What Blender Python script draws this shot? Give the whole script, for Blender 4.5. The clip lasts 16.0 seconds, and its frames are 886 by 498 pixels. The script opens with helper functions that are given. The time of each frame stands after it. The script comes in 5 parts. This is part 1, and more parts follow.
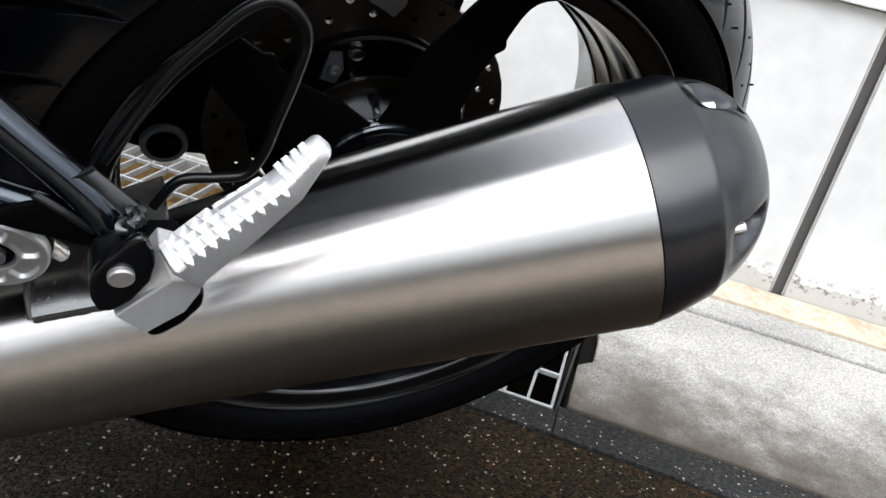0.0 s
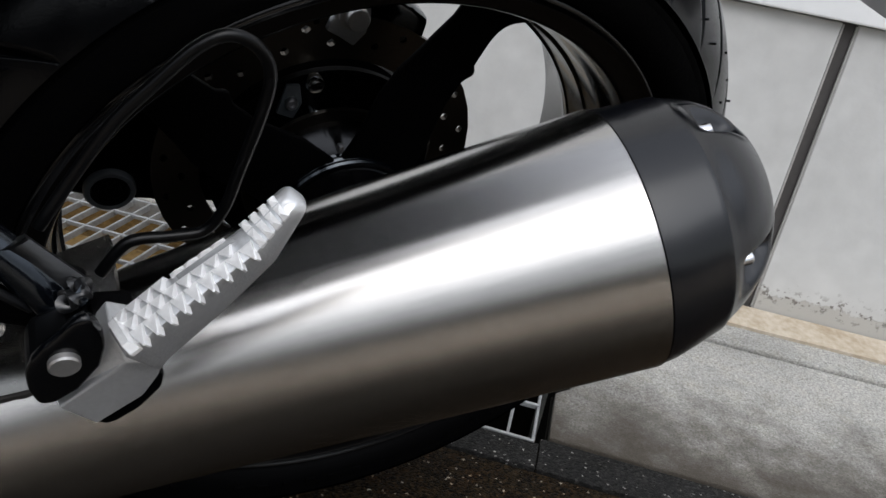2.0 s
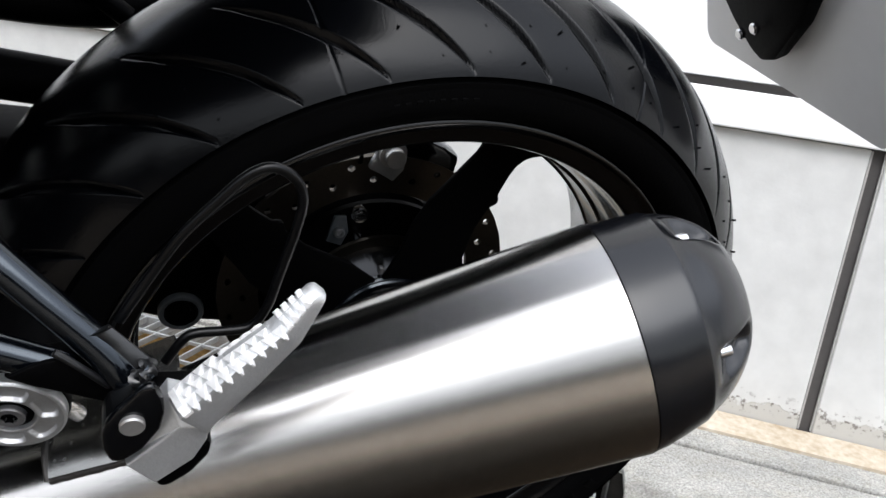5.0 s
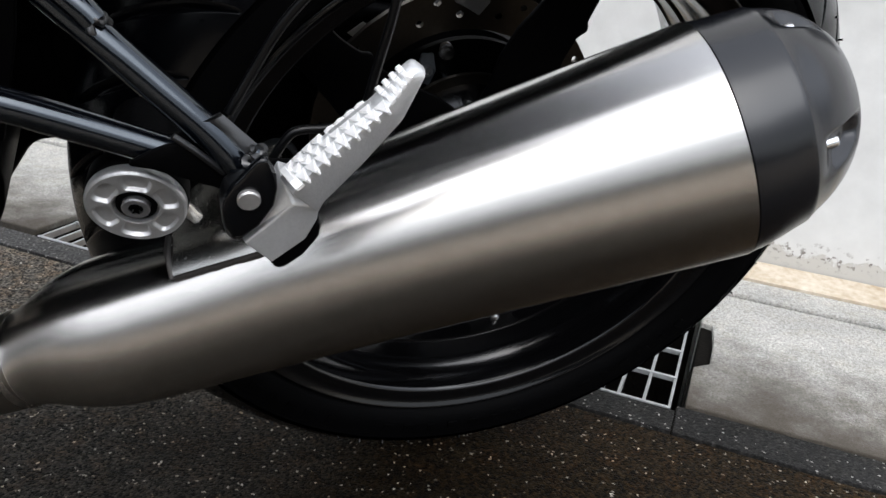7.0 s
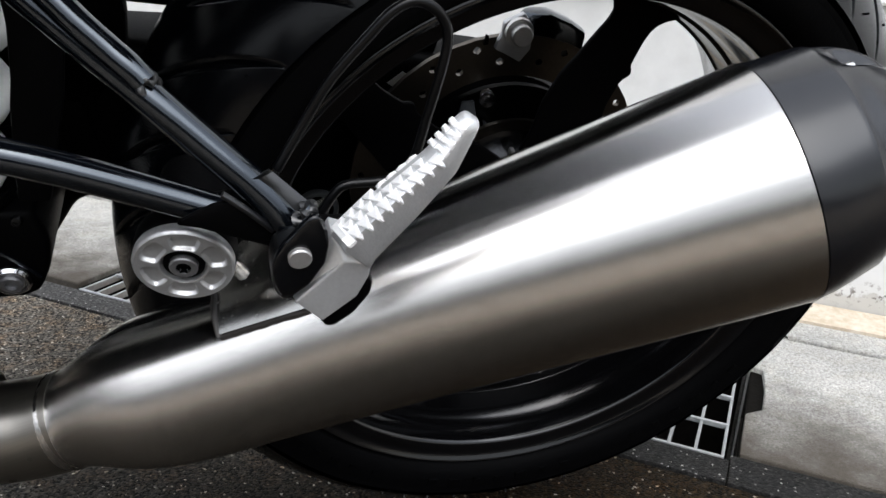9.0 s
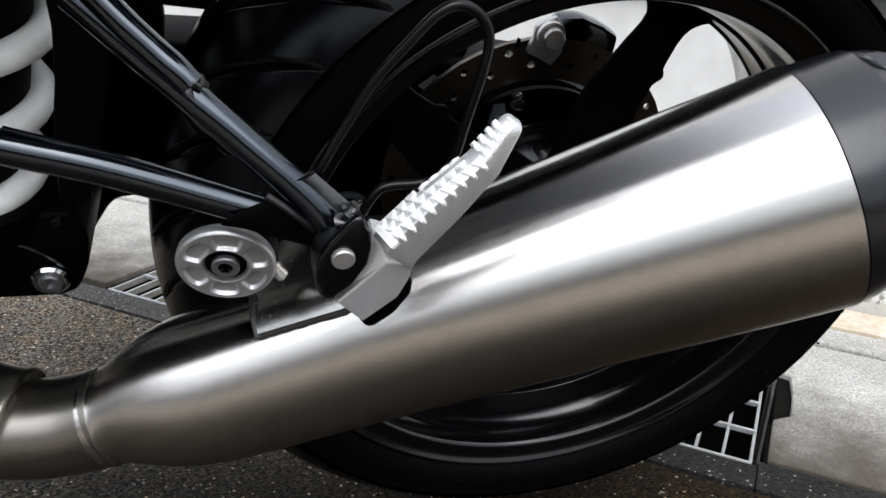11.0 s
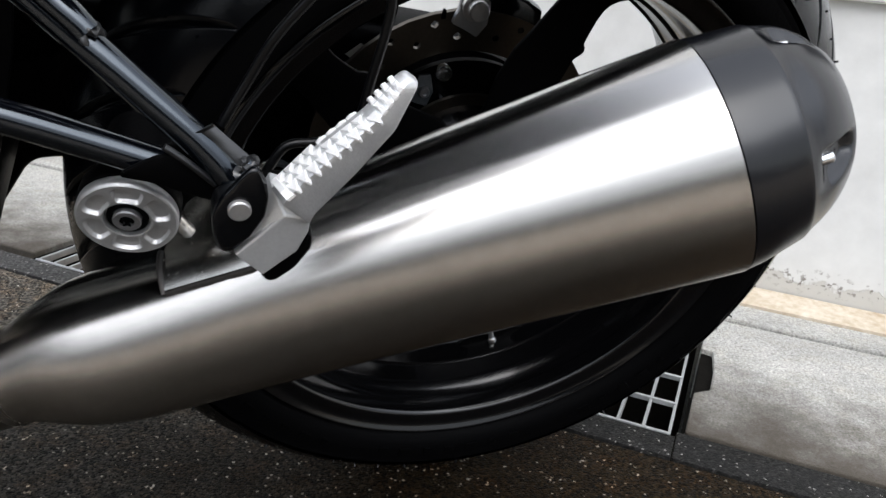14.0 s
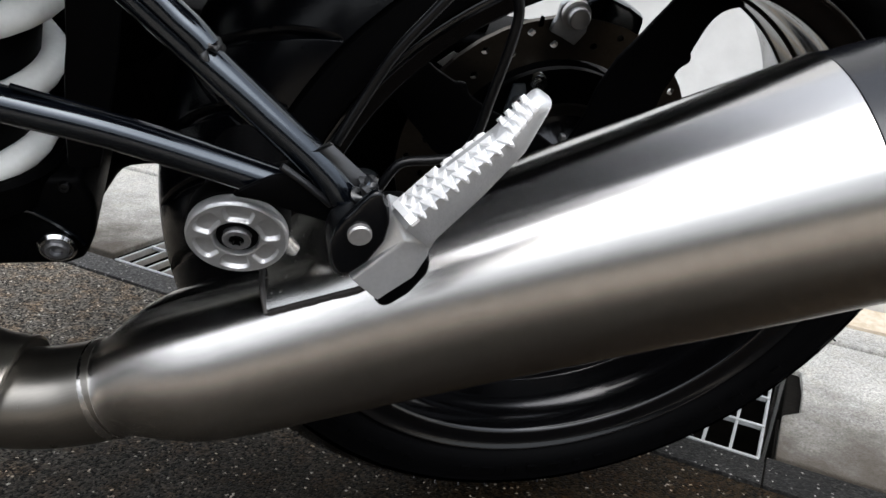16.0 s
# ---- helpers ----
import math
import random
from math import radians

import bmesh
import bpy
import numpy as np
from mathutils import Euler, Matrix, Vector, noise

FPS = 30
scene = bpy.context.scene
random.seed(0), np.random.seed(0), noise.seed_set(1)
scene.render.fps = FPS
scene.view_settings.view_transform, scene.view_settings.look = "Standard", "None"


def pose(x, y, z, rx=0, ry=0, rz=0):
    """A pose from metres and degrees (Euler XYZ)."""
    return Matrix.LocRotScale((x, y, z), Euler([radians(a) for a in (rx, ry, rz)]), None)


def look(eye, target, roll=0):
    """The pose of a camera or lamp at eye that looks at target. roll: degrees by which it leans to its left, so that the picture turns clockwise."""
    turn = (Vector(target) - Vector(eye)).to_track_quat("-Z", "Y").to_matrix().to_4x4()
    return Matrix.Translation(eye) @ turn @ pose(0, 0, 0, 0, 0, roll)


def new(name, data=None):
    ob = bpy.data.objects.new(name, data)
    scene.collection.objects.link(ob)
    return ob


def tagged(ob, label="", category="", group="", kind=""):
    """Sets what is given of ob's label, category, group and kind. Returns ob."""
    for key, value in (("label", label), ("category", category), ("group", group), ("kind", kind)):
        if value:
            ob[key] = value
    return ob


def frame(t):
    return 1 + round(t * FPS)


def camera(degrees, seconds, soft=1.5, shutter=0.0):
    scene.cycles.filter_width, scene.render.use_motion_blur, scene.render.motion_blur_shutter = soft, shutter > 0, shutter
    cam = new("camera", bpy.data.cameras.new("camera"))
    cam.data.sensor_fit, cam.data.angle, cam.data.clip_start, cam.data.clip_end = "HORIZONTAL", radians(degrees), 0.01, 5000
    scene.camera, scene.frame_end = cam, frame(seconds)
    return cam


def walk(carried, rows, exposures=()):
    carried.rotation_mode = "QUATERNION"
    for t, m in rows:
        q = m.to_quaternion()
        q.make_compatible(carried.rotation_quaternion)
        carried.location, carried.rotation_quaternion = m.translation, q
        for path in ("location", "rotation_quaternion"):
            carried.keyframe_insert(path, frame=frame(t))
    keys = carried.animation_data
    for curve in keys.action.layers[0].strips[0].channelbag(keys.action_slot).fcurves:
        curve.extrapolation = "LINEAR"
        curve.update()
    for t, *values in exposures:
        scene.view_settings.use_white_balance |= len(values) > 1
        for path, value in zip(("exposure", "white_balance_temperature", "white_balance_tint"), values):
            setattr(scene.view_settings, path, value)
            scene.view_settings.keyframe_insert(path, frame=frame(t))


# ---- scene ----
cam = camera(58.87, 16.0)
PATH = [
    (0, (0.0767, 0.0288, 0.5406), (-0.0900, 0.9190, 0.1166), 13.17),
    (0.5, (0.0287, 0.0479, 0.5371), (-0.0624, 0.9448, 0.1044), 13.18),
    (1, (0.0205, 0.0531, 0.5341), (-0.0456, 0.9541, 0.1052), 13.36),
    (1.5, (0.0121, 0.0555, 0.5271), (-0.0253, 0.9512, 0.0838), 13.61),
    (2, (0.0550, 0.0629, 0.5341), (-0.0666, 0.9760, 0.1449), 11.36),
    (2.5, (0.0920, 0.0576, 0.5319), (-0.1150, 0.9675, 0.1722), 10.00),
    (3, (0.0867, 0.0477, 0.5404), (-0.1416, 0.9619, 0.2057), 10.22),
    (3.2, (0.0898, 0.0453, 0.5473), (-0.1429, 0.9636, 0.2272), 10.07),
    (5.3, (0.0996, 0.0031, 0.5371), (-0.1525, 0.9417, 0.3015), 7.65),
    (5.5, (0.1032, -0.0000, 0.5294), (-0.1676, 0.9300, 0.2809), 7.84),
    (6, (0.1004, -0.0072, 0.5079), (-0.1628, 0.8942, 0.1643), 8.71),
    (6.5, (0.1067, -0.0093, 0.4942), (-0.1803, 0.8633, 0.0991), 6.94),
    (7, (0.1010, -0.0121, 0.4941), (-0.2108, 0.8618, 0.1210), 5.42),
    (7.5, (0.1115, -0.0096, 0.4880), (-0.2139, 0.8609, 0.1188), 5.06),
    (8, (0.1002, -0.0106, 0.4937), (-0.2274, 0.8639, 0.1361), 4.33),
    (8.5, (0.0868, -0.0035, 0.4992), (-0.2591, 0.8756, 0.1711), 3.44),
    (8.7, (0.0865, -0.0033, 0.4958), (-0.2658, 0.8740, 0.1696), 3.35),
    (10.8, (0.0809, -0.0119, 0.4913), (-0.2955, 0.8572, 0.1705), 3.28),
    (11, (0.0789, -0.0100, 0.4939), (-0.3027, 0.8560, 0.1709), 3.28),
    (11.5, (0.0807, -0.0085, 0.4895), (-0.3056, 0.8554, 0.1662), 3.63),
    (12, (0.0916, -0.0102, 0.4862), (-0.2915, 0.8561, 0.1657), 3.72),
    (12.5, (0.0862, -0.0108, 0.4853), (-0.2972, 0.8547, 0.1630), 3.53),
    (13, (0.0864, 0.0041, 0.4903), (-0.2846, 0.8703, 0.1555), 2.95),
    (13.5, (0.1057, -0.0086, 0.4922), (-0.2379, 0.8661, 0.1503), 4.32),
    (14, (0.1050, -0.0100, 0.4864), (-0.2159, 0.8746, 0.1480), 5.52),
    (14.5, (0.0935, -0.0026, 0.4852), (-0.2542, 0.8698, 0.1415), 4.58),
    (15, (0.0678, -0.0053, 0.4966), (-0.3007, 0.8561, 0.1469), 4.76),
    (15.5, (0.0739, -0.0143, 0.4930), (-0.3077, 0.8428, 0.1470), 5.61),
    (16, (0.0693, -0.0015, 0.4877), (-0.3155, 0.8551, 0.1438), 5.21),
]
EXPOSURES = [(0, 0.24), (0.5, 0.02), (1, -0.33), (1.5, -0.62), (2, -0.80), (2.5, -0.80), (3, -0.71), (4.2, -0.35), (5.5, 0.05), (6, -0.05), (7, -0.1), (8.5, -0.02), (11, 0.05), (13.5, -0.01), (14.5, -0.11), (16, 0.02)]
walk(cam, [(t, look(eye, target, roll)) for t, eye, target, roll in PATH], EXPOSURES)

# ---- world and light: bright overcast day ----
world = bpy.data.worlds.new("overcast_sky")
scene.world = world
world.use_nodes = True
wn = world.node_tree.nodes
sky = wn.new("ShaderNodeTexSky")
sky.sky_type, sky.sun_disc = "NISHITA", False
sky.sun_elevation, sky.sun_rotation = radians(52), radians(160)
sky.air_density, sky.dust_density, sky.ozone_density = 1.0, 1.0, 1.0
grey = wn.new("ShaderNodeHueSaturation")
grey.inputs["Saturation"].default_value = 0.29
world.node_tree.links.new(sky.outputs["Color"], grey.inputs["Color"])
geo = wn.new("ShaderNodeTexCoord")
up_z = wn.new("ShaderNodeSeparateXYZ")
rise = wn.new("ShaderNodeMapRange")  # an overcast sky is brighter overhead than at the horizon
rise.interpolation_type = "SMOOTHSTEP"
rise.inputs["From Min"].default_value, rise.inputs["From Max"].default_value = 0.26, 0.66
rise.inputs["To Min"].default_value, rise.inputs["To Max"].default_value = 0.52, 2.1
shade = wn.new("ShaderNodeVectorMath")
shade.operation = "SCALE"
world.node_tree.links.new(geo.outputs["Generated"], up_z.inputs["Vector"])
world.node_tree.links.new(up_z.outputs["Z"], rise.inputs["Value"])
world.node_tree.links.new(grey.outputs["Color"], shade.inputs[0])
world.node_tree.links.new(rise.outputs["Result"], shade.inputs["Scale"])
world.node_tree.links.new(shade.outputs["Vector"], wn["Background"].inputs["Color"])
wn["Background"].inputs["Strength"].default_value = 0.325
sun = new("sun", bpy.data.lights.new("sun", "SUN"))
sun.data.energy, sun.data.angle, sun.data.color = 0.8, radians(40), (1.0, 1.0, 1.0)
sun.matrix_world = look((2.4, -1.4, 3.4), (0, 0.6, 0))


# ---- materials ----
def mat(name, colour, rough=0.5, metal=0.0, var=0.15, scale=8.0, fine=120.0, bump=0.0, bump_scale=300.0, coat=0.0, spec=0.5, colour2=None, island=False):
    """Principled surface with variation at two scales and fine relief."""
    m = bpy.data.materials.new(name)
    m.use_nodes = True
    nt = m.node_tree
    b = nt.nodes["Principled BSDF"]
    b.inputs["Roughness"].default_value = rough
    b.inputs["Metallic"].default_value = metal
    b.inputs["Coat Weight"].default_value = coat
    b.inputs["Specular IOR Level"].default_value = spec
    tc = nt.nodes.new("ShaderNodeTexCoord")
    big = nt.nodes.new("ShaderNodeTexNoise")
    big.inputs["Scale"].default_value, big.inputs["Detail"].default_value = scale, 4
    small = nt.nodes.new("ShaderNodeTexNoise")
    small.inputs["Scale"].default_value, small.inputs["Detail"].default_value = fine, 3
    nt.links.new(tc.outputs["Object"], big.inputs["Vector"])
    nt.links.new(tc.outputs["Object"], small.inputs["Vector"])
    add = nt.nodes.new("ShaderNodeMath")
    add.operation = "ADD"
    nt.links.new(big.outputs["Fac"], add.inputs[0])
    nt.links.new(small.outputs["Fac"], add.inputs[1])
    ramp = nt.nodes.new("ShaderNodeMapRange")
    ramp.inputs["From Min"].default_value, ramp.inputs["From Max"].default_value = 0.6, 1.4
    nt.links.new(add.outputs[0], ramp.inputs["Value"])
    mix = nt.nodes.new("ShaderNodeMix")
    mix.data_type = "RGBA"
    lo = [c * (1 - var) for c in colour]
    hi = [min(1.0, c * (1 + var)) for c in (colour2 or colour)]
    mix.inputs["A"].default_value, mix.inputs["B"].default_value = (*lo, 1), (*hi, 1)
    nt.links.new(ramp.outputs["Result"], mix.inputs["Factor"])
    nt.links.new(mix.outputs["Result"], b.inputs["Base Color"])
    rr = nt.nodes.new("ShaderNodeMapRange")
    rr.inputs["To Min"].default_value, rr.inputs["To Max"].default_value = max(0.02, rough * 0.85), min(1.0, rough * 1.15)
    nt.links.new(small.outputs["Fac"], rr.inputs["Value"])
    nt.links.new(rr.outputs["Result"], b.inputs["Roughness"])
    if bump:
        bn = nt.nodes.new("ShaderNodeTexNoise")
        bn.inputs["Scale"].default_value, bn.inputs["Detail"].default_value = bump_scale, 6
        nt.links.new(tc.outputs["Object"], bn.inputs["Vector"])
        bm_ = nt.nodes.new("ShaderNodeBump")
        bm_.inputs["Strength"].default_value, bm_.inputs["Distance"].default_value = bump, 0.002
        nt.links.new(bn.outputs["Fac"], bm_.inputs["Height"])
        nt.links.new(bm_.outputs["Normal"], b.inputs["Normal"])
    return m


def brushed(name, colour, rough, aniso=0.7):
    """Brushed metal whose grain runs round the object's own z axis."""
    m = mat(name, colour, rough, 1.0, 0.04, 6.0, 40.0)
    nt = m.node_tree
    b = nt.nodes["Principled BSDF"]
    nt.links.remove(b.inputs["Roughness"].links[0])
    b.inputs["Roughness"].default_value = rough
    b.inputs["Anisotropic"].default_value = aniso
    b.inputs["Anisotropic Rotation"].default_value = 0.25
    tc = nt.nodes.new("ShaderNodeTexCoord")
    long = nt.nodes.new("ShaderNodeMapping")
    long.inputs["Scale"].default_value = (800, 800, 4)
    grain = nt.nodes.new("ShaderNodeTexNoise")
    grain.inputs["Scale"].default_value, grain.inputs["Detail"].default_value = 1.0, 3
    nt.links.new(tc.outputs["Object"], long.inputs["Vector"])
    nt.links.new(long.outputs["Vector"], grain.inputs["Vector"])
    vary = nt.nodes.new("ShaderNodeMapRange")
    vary.inputs["From Min"].default_value, vary.inputs["From Max"].default_value = 0.3, 0.7
    vary.inputs["To Min"].default_value, vary.inputs["To Max"].default_value = 0.95, 1.04
    nt.links.new(grain.outputs["Fac"], vary.inputs["Value"])
    src = b.inputs["Base Color"].links[0].from_socket
    mul = nt.nodes.new("ShaderNodeVectorMath")
    mul.operation = "SCALE"
    nt.links.new(src, mul.inputs[0])
    nt.links.new(vary.outputs["Result"], mul.inputs["Scale"])
    nt.links.new(mul.outputs["Vector"], b.inputs["Base Color"])
    tan = nt.nodes.new("ShaderNodeTangent")
    tan.direction_type, tan.axis = "RADIAL", "Z"
    nt.links.new(tan.outputs["Tangent"], b.inputs["Tangent"])
    return m


STEEL = brushed("brushed_stainless_steel", (0.55, 0.535, 0.515), 0.25, 0.97)
CAP = mat("satin_dark_grey_coating", (0.0026, 0.0030, 0.0044), 0.22, 0.0, 0.08, 30, 900, 0.02, 1500, 0.0, 0.52)
FRAME = mat("gloss_black_frame_paint", (0.0012, 0.0016, 0.0026), 0.13, 0.0, 0.2, 20, 300, 0.02, 220, 0.0, 0.75)
FRAME.node_tree.nodes["Principled BSDF"].inputs["Specular Tint"].default_value = (0.80, 0.90, 1.0, 1)
BLACK = mat("matt_black_plastic", (0.0012, 0.0012, 0.0014), 0.5, 0.0, 0.25, 20, 400, 0.1, 600, 0.0, 0.04)
RUBBER = mat("tyre_tread_rubber", (0.0010, 0.0012, 0.0018), 0.20, 0.0, 0.25, 14, 260, 0.05, 700, 0.0, 0.21)
SIDEWALL = mat("tyre_sidewall_rubber", (0.0012, 0.0012, 0.0014), 0.6, 0.0, 0.25, 14, 300, 0.15, 500, 0.0, 0.04)
RIMBLACK = mat("gloss_black_rim_paint", (0.0015, 0.0015, 0.0018), 0.13, 0.0, 0.2, 20, 200, 0.02, 200, 0.0, 0.5)
ALU = mat("bead_blasted_cast_aluminium", (0.67, 0.68, 0.69), 0.34, 0.72, 0.08, 60, 500, 0.15, 900)
MATTSTEEL = mat("satin_pressed_steel", (0.44, 0.43, 0.41), 0.26, 1.0, 0.03, 30, 300)
DARKSTEEL = mat("dark_weld_steel", (0.045, 0.042, 0.040), 0.5, 0.6, 0.3, 60, 500)
BOLT = mat("dark_plated_bolt", (0.30, 0.30, 0.31), 0.38, 0.85, 0.2, 60, 500)
SATIN = mat("satin_black_weld_paint", (0.0020, 0.0024, 0.0032), 0.36, 0.0, 0.3, 60, 400, 0.06, 500, 0.0, 0.85)
TOOTH = mat("bright_cast_aluminium", (0.90, 0.90, 0.90), 0.42, 0.35, 0.05, 60, 500, 0.10, 900)
PIN = mat("satin_turned_steel", (0.56, 0.55, 0.54), 0.36, 0.85, 0.12, 40, 300)
CLEVIS = mat("gloss_black_clevis_paint", (0.0012, 0.0015, 0.0022), 0.20, 0.0, 0.2, 20, 300, 0.03, 220, 0.0, 0.42)
HOOK = mat("black_coated_wire", (0.0012, 0.0013, 0.0016), 0.3, 0.0, 0.2, 20, 300, 0.0, 220, 0.0, 0.24)
CASTALU = mat("greyed_cast_aluminium", (0.50, 0.505, 0.51), 0.42, 0.80, 0.10, 60, 500, 0.12, 900)
PIPE = brushed("heat_dulled_steel_pipe", (0.26, 0.245, 0.22), 0.34, 0.5)
CHROME = mat("bright_plated_steel", (0.75, 0.75, 0.76), 0.16, 1.0, 0.05, 60, 400)
GREYPART = mat("grey_blue_plastic", (0.070, 0.078, 0.086), 0.40, 0.0, 0.15, 40, 300)
DISC = mat("brake_disc_steel", (0.10, 0.088, 0.074), 0.38, 1.0, 0.15, 30, 300)
SPRING = mat("white_spring_paint", (0.84, 0.85, 0.82), 0.35, 0.0, 0.06, 40, 300, 0.04, 300, 0.2)
ZINC = mat("galvanised_steel", (0.40, 0.41, 0.41), 0.5, 0.55, 0.25, 30, 200, 0.15, 300)
PLATE = mat("plain_sheet_aluminium", (0.78, 0.78, 0.78), 0.5, 0.2, 0.03, 6, 60)
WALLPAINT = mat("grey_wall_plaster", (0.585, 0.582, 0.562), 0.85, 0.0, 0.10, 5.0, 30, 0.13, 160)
WHITE = mat("white_cladding_paint", (0.84, 0.84, 0.83), 0.6, 0.0, 0.03, 2, 50)
DARKWALL = mat("dark_stand_in_concrete", (0.030, 0.030, 0.031), 0.85, 0.0, 0.25, 4, 60, 0.3, 80)
CAULK = mat("pale_caulk", (0.36, 0.35, 0.33), 0.8, 0.0, 0.2, 30, 150)
JOINT = mat("dark_joint_sealant", (0.06, 0.055, 0.052), 0.7, 0.0, 0.2, 20, 120, 0.2, 200)
BLACKFILL = mat("near_black_fill", (0.006, 0.0054, 0.0045), 0.9, 0.0, 0.4, 40, 200, 0.6, 200, 0.0, 0.04)
MUD = mat("brown_pit_silt", (0.24, 0.155, 0.062), 0.9, 0.0, 0.5, 30, 140, 0.8, 160, 0.0, 0.1)
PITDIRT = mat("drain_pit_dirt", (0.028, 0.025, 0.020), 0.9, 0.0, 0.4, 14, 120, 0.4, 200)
FOOT = mat("worn_cream_wall_foot", (0.43, 0.335, 0.22), 0.9, 0.0, 0.16, 18, 90, 0.7, 130, 0.0, 0.3, (0.54, 0.485, 0.40))


# ---- helpers of shape ----
def part(name, bm, material, parent=None, label="", smooth=True, m=None, angle=35):
    me = bpy.data.meshes.new(name)
    bmesh.ops.recalc_face_normals(bm, faces=bm.faces)
    if smooth:
        for f in bm.faces:
            f.smooth = True
        for e in bm.edges:
            if len(e.link_faces) == 2 and e.calc_face_angle(0) > radians(angle):
                e.smooth = False
    bm.to_mesh(me)
    bm.free()
    me.materials.append(material)
    ob = new(name, me)
    if m is not None:
        ob.matrix_basis = m
    if parent is not None:
        ob.parent = parent
    if label:
        tagged(ob, label)
    return ob


def empty(name, parent=None, m=None):
    ob = new(name)
    ob.empty_display_size = 0.05
    if m is not None:
        ob.matrix_basis = m
    if parent is not None:
        ob.parent = parent
    return ob


def lathe(rings, n=64, closed=False, start=False, end=False, axis="z", bm=None):
    """rings: (s, r) or (s, r, dx, dy) along an axis; start and end close the ends."""
    bm = bm or bmesh.new()
    loops = []
    for ring in rings:
        s, r = ring[:2]
        dx, dy = ring[2:] if len(ring) > 2 else (0, 0)
        lp = []
        for k in range(n):
            a = 2 * math.pi * k / n
            u, v = r * math.cos(a) + dx, r * math.sin(a) + dy
            lp.append(bm.verts.new((u, v, s) if axis == "z" else (u, s, v)))
        loops.append(lp)
    pairs = list(zip(loops, loops[1:]))
    if closed:
        pairs.append((loops[-1], loops[0]))
    for a, b in pairs:
        for k in range(n):
            bm.faces.new((a[k], a[(k + 1) % n], b[(k + 1) % n], b[k]))
    if start:
        bm.faces.new(loops[0])
    if end:
        bm.faces.new(loops[-1])
    return bm


def smooth_path(pts, steps=8):
    """A Catmull-Rom line through the points."""
    p = [Vector(q) for q in pts]
    p = [2 * p[0] - p[1]] + p + [2 * p[-1] - p[-2]]
    out = []
    for i in range(1, len(p) - 2):
        for k in range(steps):
            t = k / steps
            a, b, c, d = p[i - 1], p[i], p[i + 1], p[i + 2]
            out.append(0.5 * (2 * b + (c - a) * t + (2 * a - 5 * b + 4 * c - d) * t * t + (3 * b - a - 3 * c + d) * t ** 3))
    out.append(p[-2])
    return out


def sweep(pts, r, n=16, steps=8, flat=1.0, bm=None, radii=None):
    """A round or flattened rod along a smooth line."""
    bm = bm or bmesh.new()
    line = smooth_path(pts, steps) if steps > 1 else [Vector(q) for q in pts]
    ref, loops = None, []
    for i, c in enumerate(line):
        d = (line[min(i + 1, len(line) - 1)] - line[max(i - 1, 0)]).normalized()
        if ref is None:
            ref = d.orthogonal().normalized()
        ref = (ref - d * ref.dot(d)).normalized()
        side = d.cross(ref)
        rr = r if radii is None else radii[0] + (radii[1] - radii[0]) * i / (len(line) - 1)
        loops.append([bm.verts.new(c + rr * (math.cos(2 * math.pi * k / n) * ref + flat * math.sin(2 * math.pi * k / n) * side)) for k in range(n)])
    for a, b in zip(loops, loops[1:]):
        for k in range(n):
            bm.faces.new((a[k], a[(k + 1) % n], b[(k + 1) % n], b[k]))
    bm.faces.new(loops[0])
    bm.faces.new(loops[-1])
    return bm


def slab(outline, depth, m=None, bevel=0.0, seg=2, bm=None):
    """An outline in the xy plane, thickened by depth along z, edges rounded."""
    one = bmesh.new()
    vs = [one.verts.new((x, y, 0)) for x, y in outline]
    f = one.faces.new(vs)
    top = bmesh.ops.extrude_face_region(one, geom=[f])
    for v in top["geom"]:
        if isinstance(v, bmesh.types.BMVert):
            v.co.z += depth
    bmesh.ops.recalc_face_normals(one, faces=one.faces)
    if bevel:
        bmesh.ops.bevel(one, geom=list(one.edges), offset=bevel, segments=seg, affect="EDGES", profile=0.5)
    if m is not None:
        one.transform(m)
    if bm is None:
        return one
    me = bpy.data.meshes.new("tmp")
    one.to_mesh(me)
    bm.from_mesh(me)
    one.free()
    bpy.data.meshes.remove(me)
    return bm


def block(lo, hi, bevel=0.0, m=None, bm=None, seg=2):
    t = Matrix.Translation((0, 0, lo[2]))
    return slab([(lo[0], lo[1]), (hi[0], lo[1]), (hi[0], hi[1]), (lo[0], hi[1])], hi[2] - lo[2], (m @ t) if m is not None else t, bevel, seg, bm)


def basis(o, x, z):
    """A frame at o whose z runs along z and whose x lies nearest to x."""
    z = Vector(z).normalized()
    x = Vector(x)
    x = (x - z * x.dot(z)).normalized()
    y = z.cross(x)
    return Matrix(((x.x, y.x, z.x, o[0]), (x.y, y.y, z.y, o[1]), (x.z, y.z, z.z, o[2]), (0, 0, 0, 1)))


